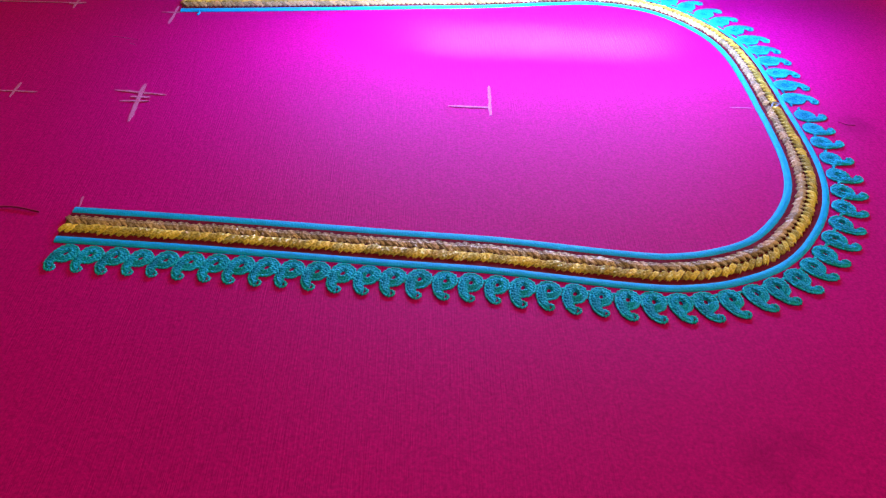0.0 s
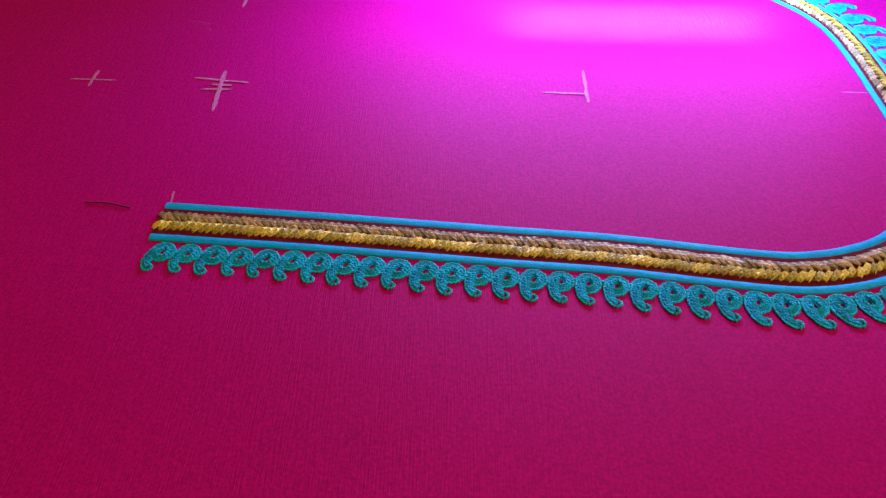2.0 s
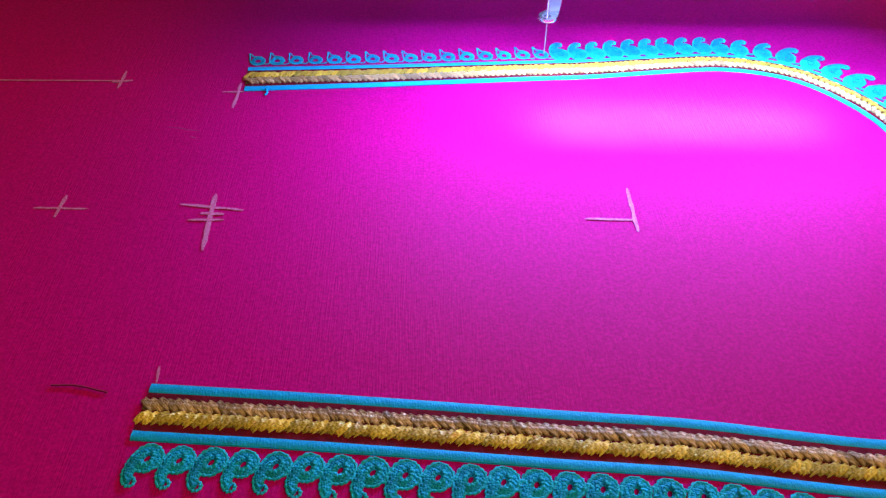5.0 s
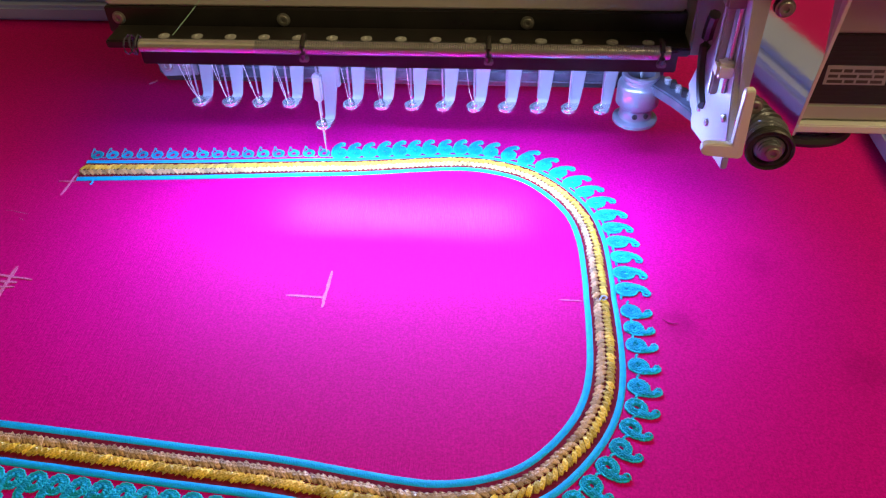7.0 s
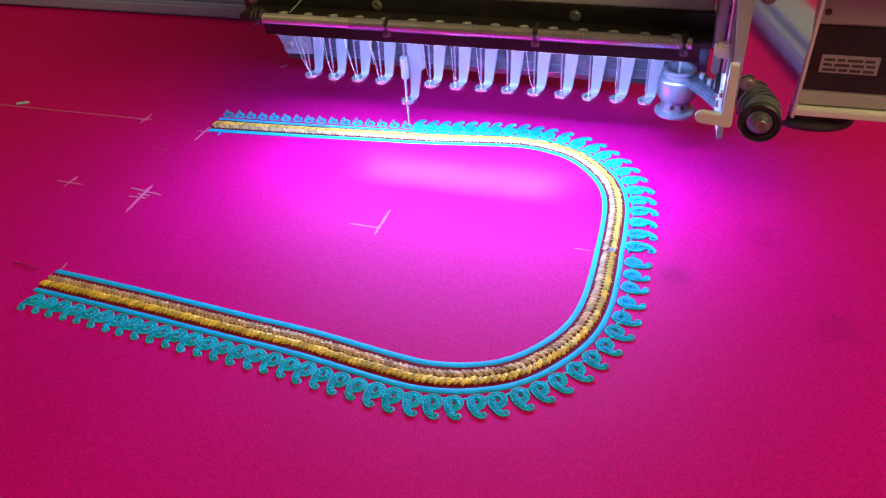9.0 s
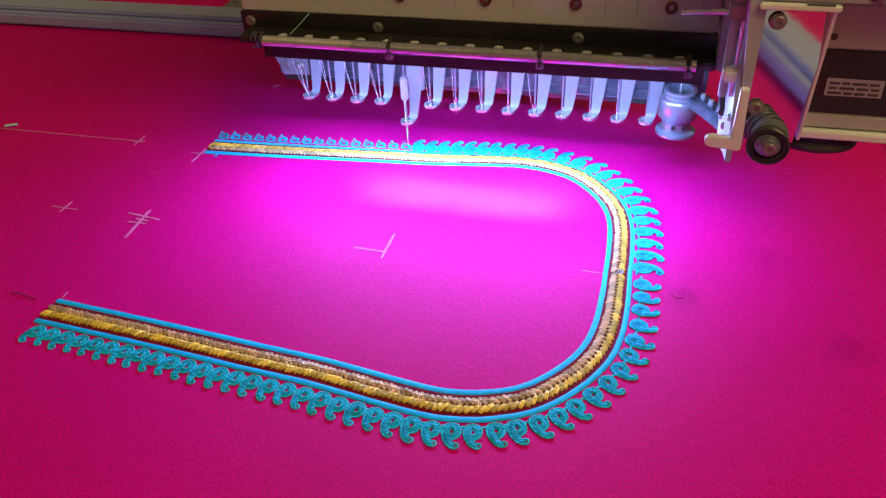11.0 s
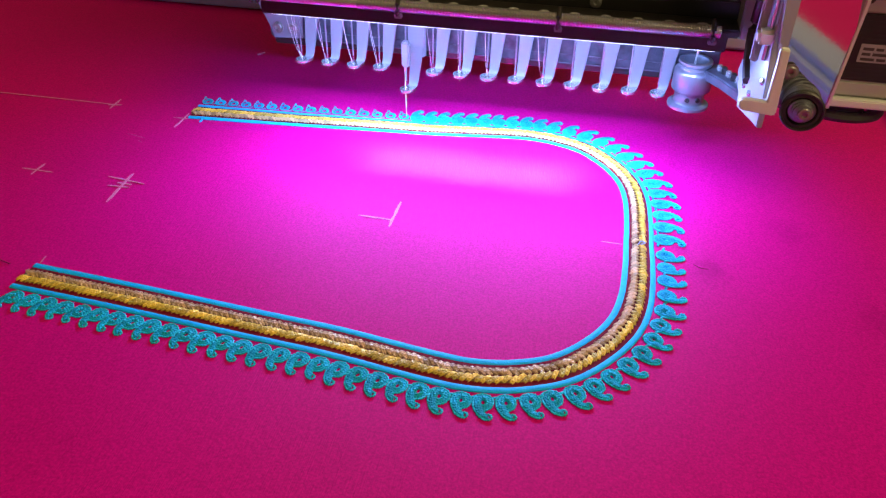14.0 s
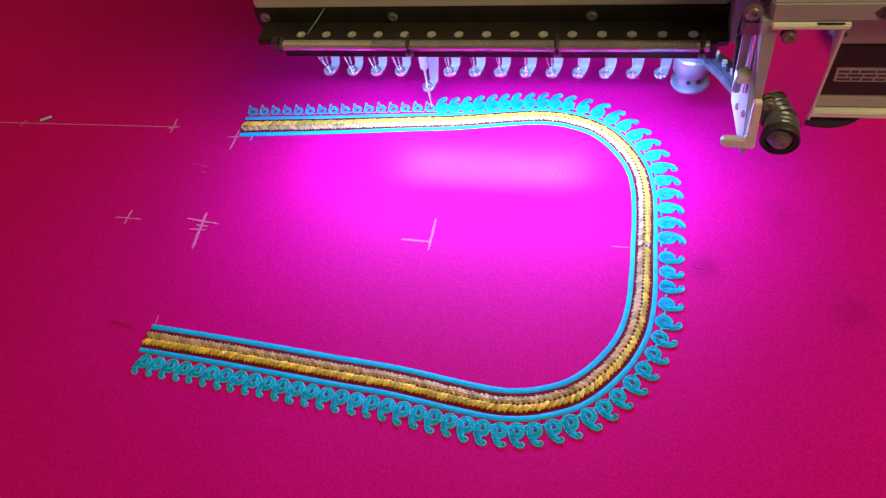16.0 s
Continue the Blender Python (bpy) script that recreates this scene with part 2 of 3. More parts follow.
def box(x0, x1, y0, y1, z0, z1, bevel=0.06, bm=None, m=None):
    bm = bm or bmesh.new()
    got = bmesh.ops.create_cube(bm, size=1)["verts"]
    for v in got:
        v.co = Vector(((x0 + x1) / 2 + v.co.x * (x1 - x0), (y0 + y1) / 2 + v.co.y * (y1 - y0), (z0 + z1) / 2 + v.co.z * (z1 - z0)))
    if bevel:
        edges = list({e for v in got for e in v.link_edges})
        r = bmesh.ops.bevel(bm, geom=edges, offset=bevel, segments=2, affect="EDGES", clamp_overlap=True)
        got = list({v for f in r["faces"] for v in f.verts} | {v for v in got if v.is_valid})
    if m is not None:
        bmesh.ops.transform(bm, matrix=m, verts=[v for v in got if v.is_valid])
    return bm


def lathe(profile, n=28, bm=None, m=None, caps=True):
    """Turns a profile of (radius, height) about z."""
    bm = bm or bmesh.new()
    rings = []
    for r, z in profile:
        rings.append([bm.verts.new((r * math.cos(6.28318 * i / n), r * math.sin(6.28318 * i / n), z)) for i in range(n)])
    for a, b in zip(rings, rings[1:]):
        for i in range(n):
            bm.faces.new((a[i], a[(i + 1) % n], b[(i + 1) % n], b[i]))
    if caps:
        bm.faces.new(rings[0])
        bm.faces.new(rings[-1])
    if m is not None:
        bmesh.ops.transform(bm, matrix=m, verts=[v for ring in rings for v in ring])
    return bm


def tube(points, radius, n=8, flat=1.0, bm=None, closed=False, cap=True):
    """A round or flattened cord along points; radius may be a list."""
    bm = bm or bmesh.new()
    uvl = bm.loops.layers.uv.verify()
    pts = [Vector(p) for p in points]
    rad = radius if isinstance(radius, (list, tuple)) else [radius] * len(pts)
    rings, s, dist = [], 0.0, []
    up0 = Vector((0, 0, 1))
    for i, p in enumerate(pts):
        a = pts[i - 1] if (i or closed) else p
        b = pts[(i + 1) % len(pts)] if (i < len(pts) - 1 or closed) else p
        d = (b - a).normalized()
        side = d.cross(up0)
        side = side.normalized() if side.length > 1e-3 else Vector((1, 0, 0))
        up = side.cross(d).normalized()
        s += (p - pts[i - 1]).length if i else 0
        dist.append(s)
        rings.append([bm.verts.new(p + rad[i] * (math.cos(6.28318 * k / n) * side + flat * math.sin(6.28318 * k / n) * up)) for k in range(n)])
    pairs = list(zip(range(len(pts)), range(1, len(pts)))) + ([(len(pts) - 1, 0)] if closed else [])
    for i, j in pairs:
        for k in range(n):
            f = bm.faces.new((rings[i][k], rings[i][(k + 1) % n], rings[j][(k + 1) % n], rings[j][k]))
            for lp, (u, v) in zip(f.loops, ((dist[i], k), (dist[i], k + 1), (dist[i] + 0.1, k + 1), (dist[i] + 0.1, k))):
                lp[uvl].uv = (u, v / n)
    if cap and not closed:
        bm.faces.new(rings[0])
        bm.faces.new(list(reversed(rings[-1])))
    return bm


def prism(outline, z0, z1, bevel=0.0, m=None):
    """A flat plate with that outline (x, y)."""
    bm = bmesh.new()
    f = bm.faces.new([bm.verts.new((x, y, z0)) for x, y in outline])
    got = bmesh.ops.extrude_face_region(bm, geom=[f])["geom"]
    for v in got:
        if isinstance(v, bmesh.types.BMVert):
            v.co.z = z1
    if bevel:
        bmesh.ops.bevel(bm, geom=list(bm.edges), offset=bevel, segments=2, affect="EDGES", clamp_overlap=True)
    if m is not None:
        bmesh.ops.transform(bm, matrix=m, verts=bm.verts)
    return bm


def at_cm(x, y, z, rx=0, ry=0, rz=0):
    return pose(x * C, y * C, z * C, rx, ry, rz)


def screw_mesh(r, h, name="screw"):
    """A pan-head screw with a cross recess, its axis along z."""
    bm = lathe([(r * 1.3, 0), (r * 1.3, h * 0.2), (r, h * 0.22), (r, h * 0.5), (r * 0.86, h * 0.62), (r * 0.45, h * 0.62), (r * 0.36, h * 0.3)], 20)
    return to_mesh(name, bm, M["brass"], False)


# ---- room ----
def structure(name, bm, material, label, smooth=False):
    return tagged(part(name, bm, material, None, "", smooth), label, name.split("_")[0], "", "structure")


structure("floor", box(-260, 260, -260, 260, -88, -82, 0), M["floor"], "dull grey-brown tiled workshop floor under the machine")
structure("ceiling", box(-260, 260, -260, 260, 190, 196, 0), M["wall"], "plain plastered ceiling above the machine")
structure("wall_north", box(-260, 260, 250, 260, -82, 190, 0), M["wall"], "plain plastered wall behind the machine")
structure("wall_south", box(-260, 260, -260, -250, -82, 190, 0), M["wall"], "plain plastered wall facing the machine")
structure("wall_east", box(250, 260, -250, 250, -82, 190, 0), M["wall"], "plain plastered wall beside the machine")
structure("wall_west", box(-260, -250, -250, 250, -82, 190, 0), M["wall"], "plain plastered wall beside the machine")


def machine_table():
    t = thing("machine_table", "laminate machine table under the stretched silk", "table")
    part("tabletop", box(-110, 70, -75, 70, -4.2, -0.35, 0.3), M["wood"], t)
    for x in (-105, 65):
        for y in (-70, 65):
            part("leg", box(x - 3, x + 3, y - 3, y + 3, -82, -4.2, 0.2), M["dark"], t)


machine_table()


def silk_cloth():
    bm = bmesh.new()
    nx, ny = 120, 90
    x0, x1, y0, y1 = -100.0, 60.0, -70.0, 62.0
    grid = []
    for j in range(ny + 1):
        row = []
        for i in range(nx + 1):
            x, y = x0 + (x1 - x0) * i / nx, y0 + (y1 - y0) * j / ny
            z = 0.05 * (noise.noise((x * 0.06, y * 0.06, 3)) - 0.5) * min(1, max(0, (math.hypot(x, y) - 22) / 20))
            row.append(bm.verts.new((x, y, z - 0.03)))
        grid.append(row)
    for j in range(ny):
        for i in range(nx):
            bm.faces.new((grid[j][i], grid[j][i + 1], grid[j + 1][i + 1], grid[j + 1][i]))
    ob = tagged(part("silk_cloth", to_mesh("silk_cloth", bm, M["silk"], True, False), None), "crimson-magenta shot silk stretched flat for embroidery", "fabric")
    md = ob.modifiers.new("thickness", "SOLIDIFY")
    md.thickness, md.offset = 0.0008, -1
    return ob


silk_cloth()


# ---- frame that holds the cloth ----
def frame_rails():
    t = thing("frame_rail", "silver-grey aluminium rail clamping the back of the silk", "rail", "frame rails")
    part("rail_bar", box(-130, 75, 29.8, 34.2, 0.05, 1.3, 0.25), M["alu"], t)
    part("clamp_strip", box(-130, 75, 30.6, 33.4, 1.3, 1.75, 0.15), M["alu"], t)
    part("top_plate", box(-28.5, 60, 34.3, 37.2, 0.4, 1.2, 0.2), M["grey_paint"], t)
    part("hole", lathe([(0.28, 1.2), (0.28, 1.23), (0.05, 1.235)], 16, m=Matrix.Translation((-27.6, 36.2, 0))), M["ink"], t)
    t = thing("frame_rail", "silver-grey aluminium rail clamping the side of the silk", "rail", "frame rails")
    part("rail_bar", box(30.6, 35.5, -72, 29.5, 0.05, 1.4, 0.25), M["alu"], t)
    part("clamp_strip", box(31.6, 34.4, -72, 29.5, 1.4, 1.9, 0.15), M["alu"], t)


frame_rails()

# ---- embroidery: the neckline's path ----
MID_Y = 0.44
HALF = [(-16.6, 8.36), (-11.5, 8.72), (-7.6, 9.04), (-3.7, 9.38), (-0.2, 9.66), (3.0, 10.10), (5.0, 10.36), (6.4, 10.42), (8.0, 10.14),
        (9.64, 9.42), (11.04, 8.0), (12.0, 6.35), (12.46, 4.4), (12.60, 1.8), (12.60, 0.0)]


def catmull(pts, per=14):
    out = []
    p = [2 * pts[0] - pts[1], *pts, 2 * pts[-1] - pts[-2]]
    for a, b, c, d in zip(p, p[1:], p[2:], p[3:]):
        for i in range(per):
            t = i / per
            out.append(0.5 * (2 * b + (c - a) * t + (2 * a - 5 * b + 4 * c - d) * t * t + (3 * b - a - 3 * c + d) * t ** 3))
    return out + [pts[-1]]


_low = [Vector((x, MID_Y - h)) for x, h in HALF]
_top = [Vector((x, MID_Y + h)) for x, h in reversed(HALF[:-1])]
FINE = catmull(_low + _top)
DIST = [0.0]
for _a, _b in zip(FINE, FINE[1:]):
    DIST.append(DIST[-1] + (_b - _a).length)
LENGTH = DIST[-1]


def on_path(s):
    """The place on the inner edge after s cm, the way on and the outward side."""
    s = min(max(s, 0.0), LENGTH - 1e-4)
    i = int(np.searchsorted(DIST, s, side="right")) - 1
    i = min(i, len(FINE) - 2)
    p = FINE[i].lerp(FINE[i + 1], (s - DIST[i]) / (DIST[i + 1] - DIST[i]))
    a, b = FINE[max(i - 2, 0)], FINE[min(i + 3, len(FINE) - 1)]
    d = (b - a).normalized()
    return p, d, Vector((d.y, -d.x))


def width_at(s):
    return float(np.interp(s / LENGTH, [0, 0.33, 0.42, 0.5, 0.6, 0.68, 1], [2.06, 2.02, 1.80, 1.60, 1.58, 1.62, 2.10]))


def band(f0, f1, height, s0=0.0, s1=None, step=0.25, dome=True):
    """A raised satin band between two shares of the border's width."""
    bm = bmesh.new()
    uvl = bm.loops.layers.uv.verify()
    s1 = LENGTH if s1 is None else s1
    n = int((s1 - s0) / step)
    prof = [(0, 0), (0.06, 0.55), (0.25, 0.9), (0.5, 1), (0.75, 0.9), (0.94, 0.55), (1, 0)] if dome else [(0, 0), (0, 1), (1, 1), (1, 0)]
    rows = []
    for k in range(n + 1):
        s = s0 + (s1 - s0) * k / n
        p, d, o = on_path(s)
        w = width_at(s)
        wob = 0.006 * noise.noise((s * 1.7, f0 * 9, 0))
        rows.append([bm.verts.new((*(p + o * (w * (f0 + (f1 - f0) * a) + wob)), height * b)) for a, b in prof])
    for k, (ra, rb) in enumerate(zip(rows, rows[1:])):
        for i in range(len(prof) - 1):
            f = bm.faces.new((ra[i], ra[i + 1], rb[i + 1], rb[i]))
            for lp, (u, v) in zip(f.loops, ((k, i), (k, i + 1), (k + 1, i + 1), (k + 1, i))):
                lp[uvl].uv = (u * step, v / 6)
    bm.faces.new(rows[0])
    bm.faces.new(list(reversed(rows[-1])))
    return bm


def stitch_mesh(name, length, wide, high, material, seed):
    """One slanting stitch: four metallic strands side by side, bowed up over the core."""
    bm = bmesh.new()
    uvl = bm.loops.layers.uv.verify()
    rnd = random.Random(seed)
    strands, m = 4, 6
    for n in range(strands):
        off = wide * ((n + 0.5) / strands - 0.5) * 0.92
        long = length * rnd.uniform(0.86, 1.08)
        skew = rnd.uniform(-0.03, 0.03)
        rings = []
        for a, r in ((-0.5, 0.35), (-0.36, 0.9), (-0.12, 1.0), (0.14, 1.0), (0.36, 0.9), (0.5, 0.35)):
            z = high * (1 - (2 * a) ** 2 * 0.75) * (0.85 + 0.15 * math.cos(3 * off / wide))
            rad = r * wide / strands * 0.62
            rings.append([bm.verts.new((a * long, off * (1 - 0.5 * abs(a)) + skew * a + rad * math.cos(6.28318 * k / m), z + rad * math.sin(6.28318 * k / m))) for k in range(m)])
        for a, b in zip(rings, rings[1:]):
            for k in range(m):
                f = bm.faces.new((a[k], a[(k + 1) % m], b[(k + 1) % m], b[k]))
                for lp in f.loops:
                    lp[uvl].uv = (lp.vert.co.x * 1.0, lp.vert.co.y * 0.2)
        bm.faces.new(rings[0])
        bm.faces.new(list(reversed(rings[-1])))
    return to_mesh(name, bm, material)


def neckline_border():
    t = thing("neckline_border", "U-shaped neckline border in cyan cords and gold braid stitched on silk", "embroidery")
    # Shade on the silk between cords and braid, put into a maroon strip.
    part("base_strip", band(0.16, 0.86, 0.035, dome=False), M["maroon"], t, "dark maroon strip for the shaded silk between the rows")
    part("inner_cord", band(0.0, 0.185, 0.075), M["cyan"], t, "cyan satin-stitched cord")
    part("outer_cord", band(0.83, 1.0, 0.075), M["cyan"], t, "cyan satin-stitched cord")
    for f, ang, material, label in (
        (0.385, -42, "pale_gold", "pale tan-gold slanting stitches"),
        (0.610, 42, "gold", "bright yellow-gold slanting stitches"),
    ):
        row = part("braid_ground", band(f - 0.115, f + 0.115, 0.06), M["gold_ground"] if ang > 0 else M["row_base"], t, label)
        # Plump stitches slant towards the other row, like a plait.
        forms = [stitch_mesh("stitch", 0.62, 0.25, 0.115, M[material], seed) for seed in range(4)]
        n = int(LENGTH / 0.255)
        for k in range(n):
            s = 0.14 + (LENGTH - 0.28) * k / (n - 1)
            if abs(s - LENGTH * 0.5) < 0.12:
                continue
            p, d, o = on_path(s)
            w = width_at(s)
            q = p + o * w * (f + random.uniform(-0.015, 0.015))
            m = at_cm(q.x, q.y, random.uniform(0.0, 0.02), 0, 0, math.degrees(math.atan2(d.y, d.x)) + ang + random.uniform(-8, 8))
            m = m @ Matrix.Diagonal((w / 2.05 * random.uniform(0.92, 1.12), random.uniform(0.85, 1.12), random.uniform(0.85, 1.2), 1))
            part("stitch", forms[k % 4], None, row, at=m)


neckline_border()


# ---- paisley motifs along the outside of the border ----
def ring_pad(rx, ry, hx, hy, high, n=26):
    """A domed satin pad, oval, with an open eye."""
    bm = bmesh.new()
    uvl = bm.loops.layers.uv.verify()
    rings = []
    for k in range(5):
        f = k / 4
        z = high * (0.25 + 0.75 * math.sin(math.pi * min(1.0, 0.12 + 0.76 * f)))
        rings.append([bm.verts.new(((rx + (hx - rx) * f) * math.cos(6.28318 * i / n), (ry + (hy - ry) * f) * math.sin(6.28318 * i / n), z)) for i in range(n)])
    low = [[bm.verts.new((v.co.x, v.co.y, 0)) for v in ring] for ring in (rings[0], rings[-1])]
    rings = [low[0], *rings, low[1]]
    for a, b in zip(rings, rings[1:]):
        for i in range(n):
            f = bm.faces.new((a[i], a[(i + 1) % n], b[(i + 1) % n], b[i]))
            for lp in f.loops:
                ang = math.atan2(lp.vert.co.y, lp.vert.co.x)
                lp[uvl].uv = (ang * 0.9, math.hypot(lp.vert.co.x, lp.vert.co.y))
    return bm


def knotted(points, radius, lobes, rnd, n=7, flat=0.8, closed=False):
    """A cord of knotted thread: its thickness swells with every knot and never evenly."""
    pts = catmull([Vector(p) for p in points] + ([Vector(points[0])] if closed else []), 5)
    if closed:
        pts = pts[:-1]
    m = len(pts)
    rad = [radius * (1 + 0.30 * math.sin(6.28318 * lobes * k / m)) * rnd.uniform(0.8, 1.2) for k in range(m)]
    pts = [p + Vector((rnd.uniform(-0.014, 0.014), rnd.uniform(-0.014, 0.014), 0)) for p in pts]
    return tube(pts, rad, n, flat, closed=closed)


def paisley_meshes(kind, side):
    """Outline cord, padded body, curled tail and the link to the next motif; the tail points outward (+y)."""
    rnd = random.Random("open filled thin".split().index(kind) * 2 + (side > 0) + 11)
    thin = kind == "thin"

    def flip(pts):
        return [(x * side, y, z) for x, y, z in pts]

    shape = [(0.0, -0.50), (0.27, -0.43), (0.41, -0.17), (0.41, 0.10), (0.33, 0.35), (0.22, 0.57), (0.07, 0.76), (-0.12, 0.88), (-0.30, 0.85),
             (-0.37, 0.72), (-0.29, 0.60), (-0.16, 0.60), (-0.06, 0.53), (-0.02, 0.44), (-0.14, 0.36), (-0.31, 0.24), (-0.40, 0.02), (-0.38, -0.24), (-0.22, -0.44)]
    if thin:
        shape = [(0.0, -0.46), (0.25, -0.38), (0.38, -0.14), (0.40, 0.12), (0.36, 0.36), (0.32, 0.58), (0.30, 0.84), (0.20, 0.74), (0.16, 0.54),
                 (0.04, 0.44), (-0.16, 0.36), (-0.34, 0.14), (-0.37, -0.16), (-0.22, -0.40)]
    line = to_mesh("outline", knotted(flip([(x, y, 0.022) for x, y in shape]), 0.036 if thin else 0.048, 30, rnd, closed=True), M["cyan_light"])
    out = [line]
    if thin:
        pad = ring_pad(0.36, 0.42, 0.16, 0.18, 0.045)
    elif kind == "filled":
        loop = [(0.17 * math.cos(a) * (1 - 0.07 * a), 0.24 * math.sin(a) * (1 - 0.05 * a) - 0.05, 0.075) for a in np.linspace(0.2, 6.6, 14)]
        out.append(to_mesh("eye_ring", knotted(flip(loop), 0.03, 10, rnd), M["cyan_fuzzy"]))
        pad = ring_pad(0.40, 0.47, 0.03, 0.05, 0.075)
    else:
        loop = [(0.17 * math.cos(a), 0.22 * math.sin(a) - 0.05, 0.07) for a in np.linspace(-0.6, 5.0, 14)]
        out.append(to_mesh("eye_ring", knotted(flip(loop), 0.05, 10, rnd), M["cyan_light"]))
        pad = ring_pad(0.39, 0.46, 0.07, 0.11, 0.055)
    bmesh.ops.transform(pad, matrix=Matrix.Translation((0, -0.04, 0)), verts=pad.verts)
    out.append(to_mesh("body_pad", pad, M["cyan_fuzzy"]))
    if not thin:
        tail = [(0.18, 0.12, 0.02), (0.15, 0.36, 0.03), (0.06, 0.57, 0.03), (-0.06, 0.70, 0.03), (-0.17, 0.74, 0.03), (-0.24, 0.73, 0.03)]
        rad = [0.22, 0.18, 0.14, 0.125, 0.125, 0.115]
        fine = catmull([Vector(p) for p in flip(tail)], 4)
        out.append(to_mesh("tail", tube(fine, [float(np.interp(k / 4, range(len(rad)), rad)) * rnd.uniform(0.88, 1.12) for k in range(len(fine))], 8, 0.42), M["cyan_fuzzy"]))
    link = [(-0.34, -0.22, 0.025), (-0.48, -0.34, 0.025), (-0.62, -0.30, 0.025)] if not thin else [(-0.20, -0.42, 0.02), (-0.45, -0.52, 0.02), (-0.62, -0.42, 0.02)]
    out.append(to_mesh("link", knotted(flip(link), 0.03 if thin else 0.05, 4, rnd), M["cyan_light"]))
    return out


def paisleys():
    labels = {"open": "cyan thread paisley with an open eye stitched on silk",
              "filled": "densely filled cyan thread paisley stitched on silk",
              "thin": "thinly outlined cyan thread paisley not yet filled in"}
    kinds = {(key, side): paisley_meshes(key, side) for key in labels for side in (1, -1)}
    # Distance along the outer edge.
    outer = [0.0]
    pts = []
    for k in range(800):
        s = LENGTH * k / 799
        p, d, o = on_path(s)
        pts.append(p + o * (width_at(s) + 0.52))
    for a, b in zip(pts, pts[1:]):
        outer.append(outer[-1] + (b - a).length)
    for k in range(81):
        # The motifs are wider set round the bend, and mirrored past its middle.
        u = float(np.interp(k, [0, 20, 25, 31, 36, 38, 40, 41, 44, 54, 64, 80], [0.69, 19.36, 24.0, 29.95, 35.5, 37.95, 40.1, 41.6, 45.2, 56.6, 65.83, 80.78]))
        s = LENGTH * float(np.interp(u, outer, np.arange(800))) / 799
        p, d, o = on_path(s)
        q = p + o * (width_at(s) + 0.60)
        share = s / LENGTH
        side = 1 if k < 41 else -1
        key = "open" if k < 36 else "filled" if k < 65 else "thin"
        tilts = [-36, -28, -15, -4, 0, -8, -20, -18] if side > 0 else [-12, -9, -6, -3, 0, 2, 3, 2]
        lean = side * float(np.interp(min(share, 1 - share), [0, 0.12, 0.22, 0.30, 0.335, 0.365, 0.42, 0.5], tilts)) + random.uniform(-4, 4)
        turn = math.degrees(math.atan2(o.y, o.x)) - 90 + lean
        size = (1.0 if key != "thin" else 0.86) * random.uniform(0.96, 1.04)
        t = thing("paisley_motif", labels[key], "embroidery motif", "paisley motifs round the neckline", at=at_cm(q.x, q.y, 0, 0, 0, turn))
        far = key == "filled" and side < 0
        sc = Matrix.Diagonal((size * (1.06 if far else 1.0), size * (1.14 if far else 1.0), 1, 1))
        for me in kinds[key, side]:
            part(me.name.split(".")[0], me, None, t, at=sc)


paisleys()


# ---- chalk marks ----
def stroke(a, b, wide=0.16, bm=None, z=0.012):
    """A hand-drawn chalk stroke with a ragged outline."""
    bm = bm or bmesh.new()
    a, b = Vector(a), Vector(b)
    d = (b - a)
    n = max(4, int(d.length / 0.25))
    side = Vector((-d.y, d.x)).normalized()
    rows = []
    for k in range(n + 1):
        t = k / n
        w = wide * 0.36 * (0.75 + 0.5 * random.random()) * (0.55 if k in (0, n) else 1)
        p = a + d * t + side * 0.03 * noise.noise((a.x + 5 * t, b.y, 1))
        rows.append([bm.verts.new((*(p - side * w), 0)), bm.verts.new((*(p - side * w), z)), bm.verts.new((*(p + side * w), z)), bm.verts.new((*(p + side * w), 0))])
    for ra, rb in zip(rows, rows[1:]):
        for i in range(4):
            bm.faces.new((ra[i], ra[(i + 1) % 4], rb[(i + 1) % 4], rb[i]))
    bm.faces.new(rows[0])
    bm.faces.new(rows[-1])
    return bm


def chalk_mark(label, strokes, material="chalk"):
    t = thing("chalk_mark", label, "chalk mark", "tailor's marks")
    for n, (a, b, w) in enumerate(strokes):
        part("stroke", stroke(a, b, w, None, 0.012 + 0.004 * n), M[material], t)
    return t


chalk_mark("white chalk cross drawn on the silk", [((-23.3, 0.46), (-21.2, 0.40), 0.13), ((-22.28, 1.2), (-22.32, -0.1), 0.17)])
chalk_mark("white chalk centre mark with three bars on silk", [((-17.7, 0.69), (-15.2, 0.36), 0.17), ((-16.45, 1.3), (-16.31, -1.9), 0.24), ((-16.8, 0.15), (-15.9, 0.12), 0.22), ((-17.2, -0.24), (-15.85, -0.22), 0.14)])
chalk_mark("white chalk corner mark drawn on the silk", [((-1.96, -0.06), (0.06, -0.12), 0.16), ((0.02, 1.8), (-0.02, -0.8), 0.20)])
chalk_mark("long white chalk line ending in a cross on silk", [((-70, 9.5), (-22.3, 9.62), 0.12), ((-22.5, 10.5), (-22.5, 8.95), 0.17), ((-22.9, 9.5), (-22.0, 9.66), 0.2)])
chalk_mark("white chalk cross at the border's end on silk", [((-16.85, 9.5), (-16.88, 7.4), 0.18), ((-17.6, 8.72), (-16.6, 8.75), 0.14)])
chalk_mark("faint white chalk tick beside the border", [((11.4, 0.34), (12.55, 0.30), 0.09)])
chalk_mark("faint white chalk tick at the border's end", [((-16.56, -7.25), (-16.48, -7.9), 0.10)])
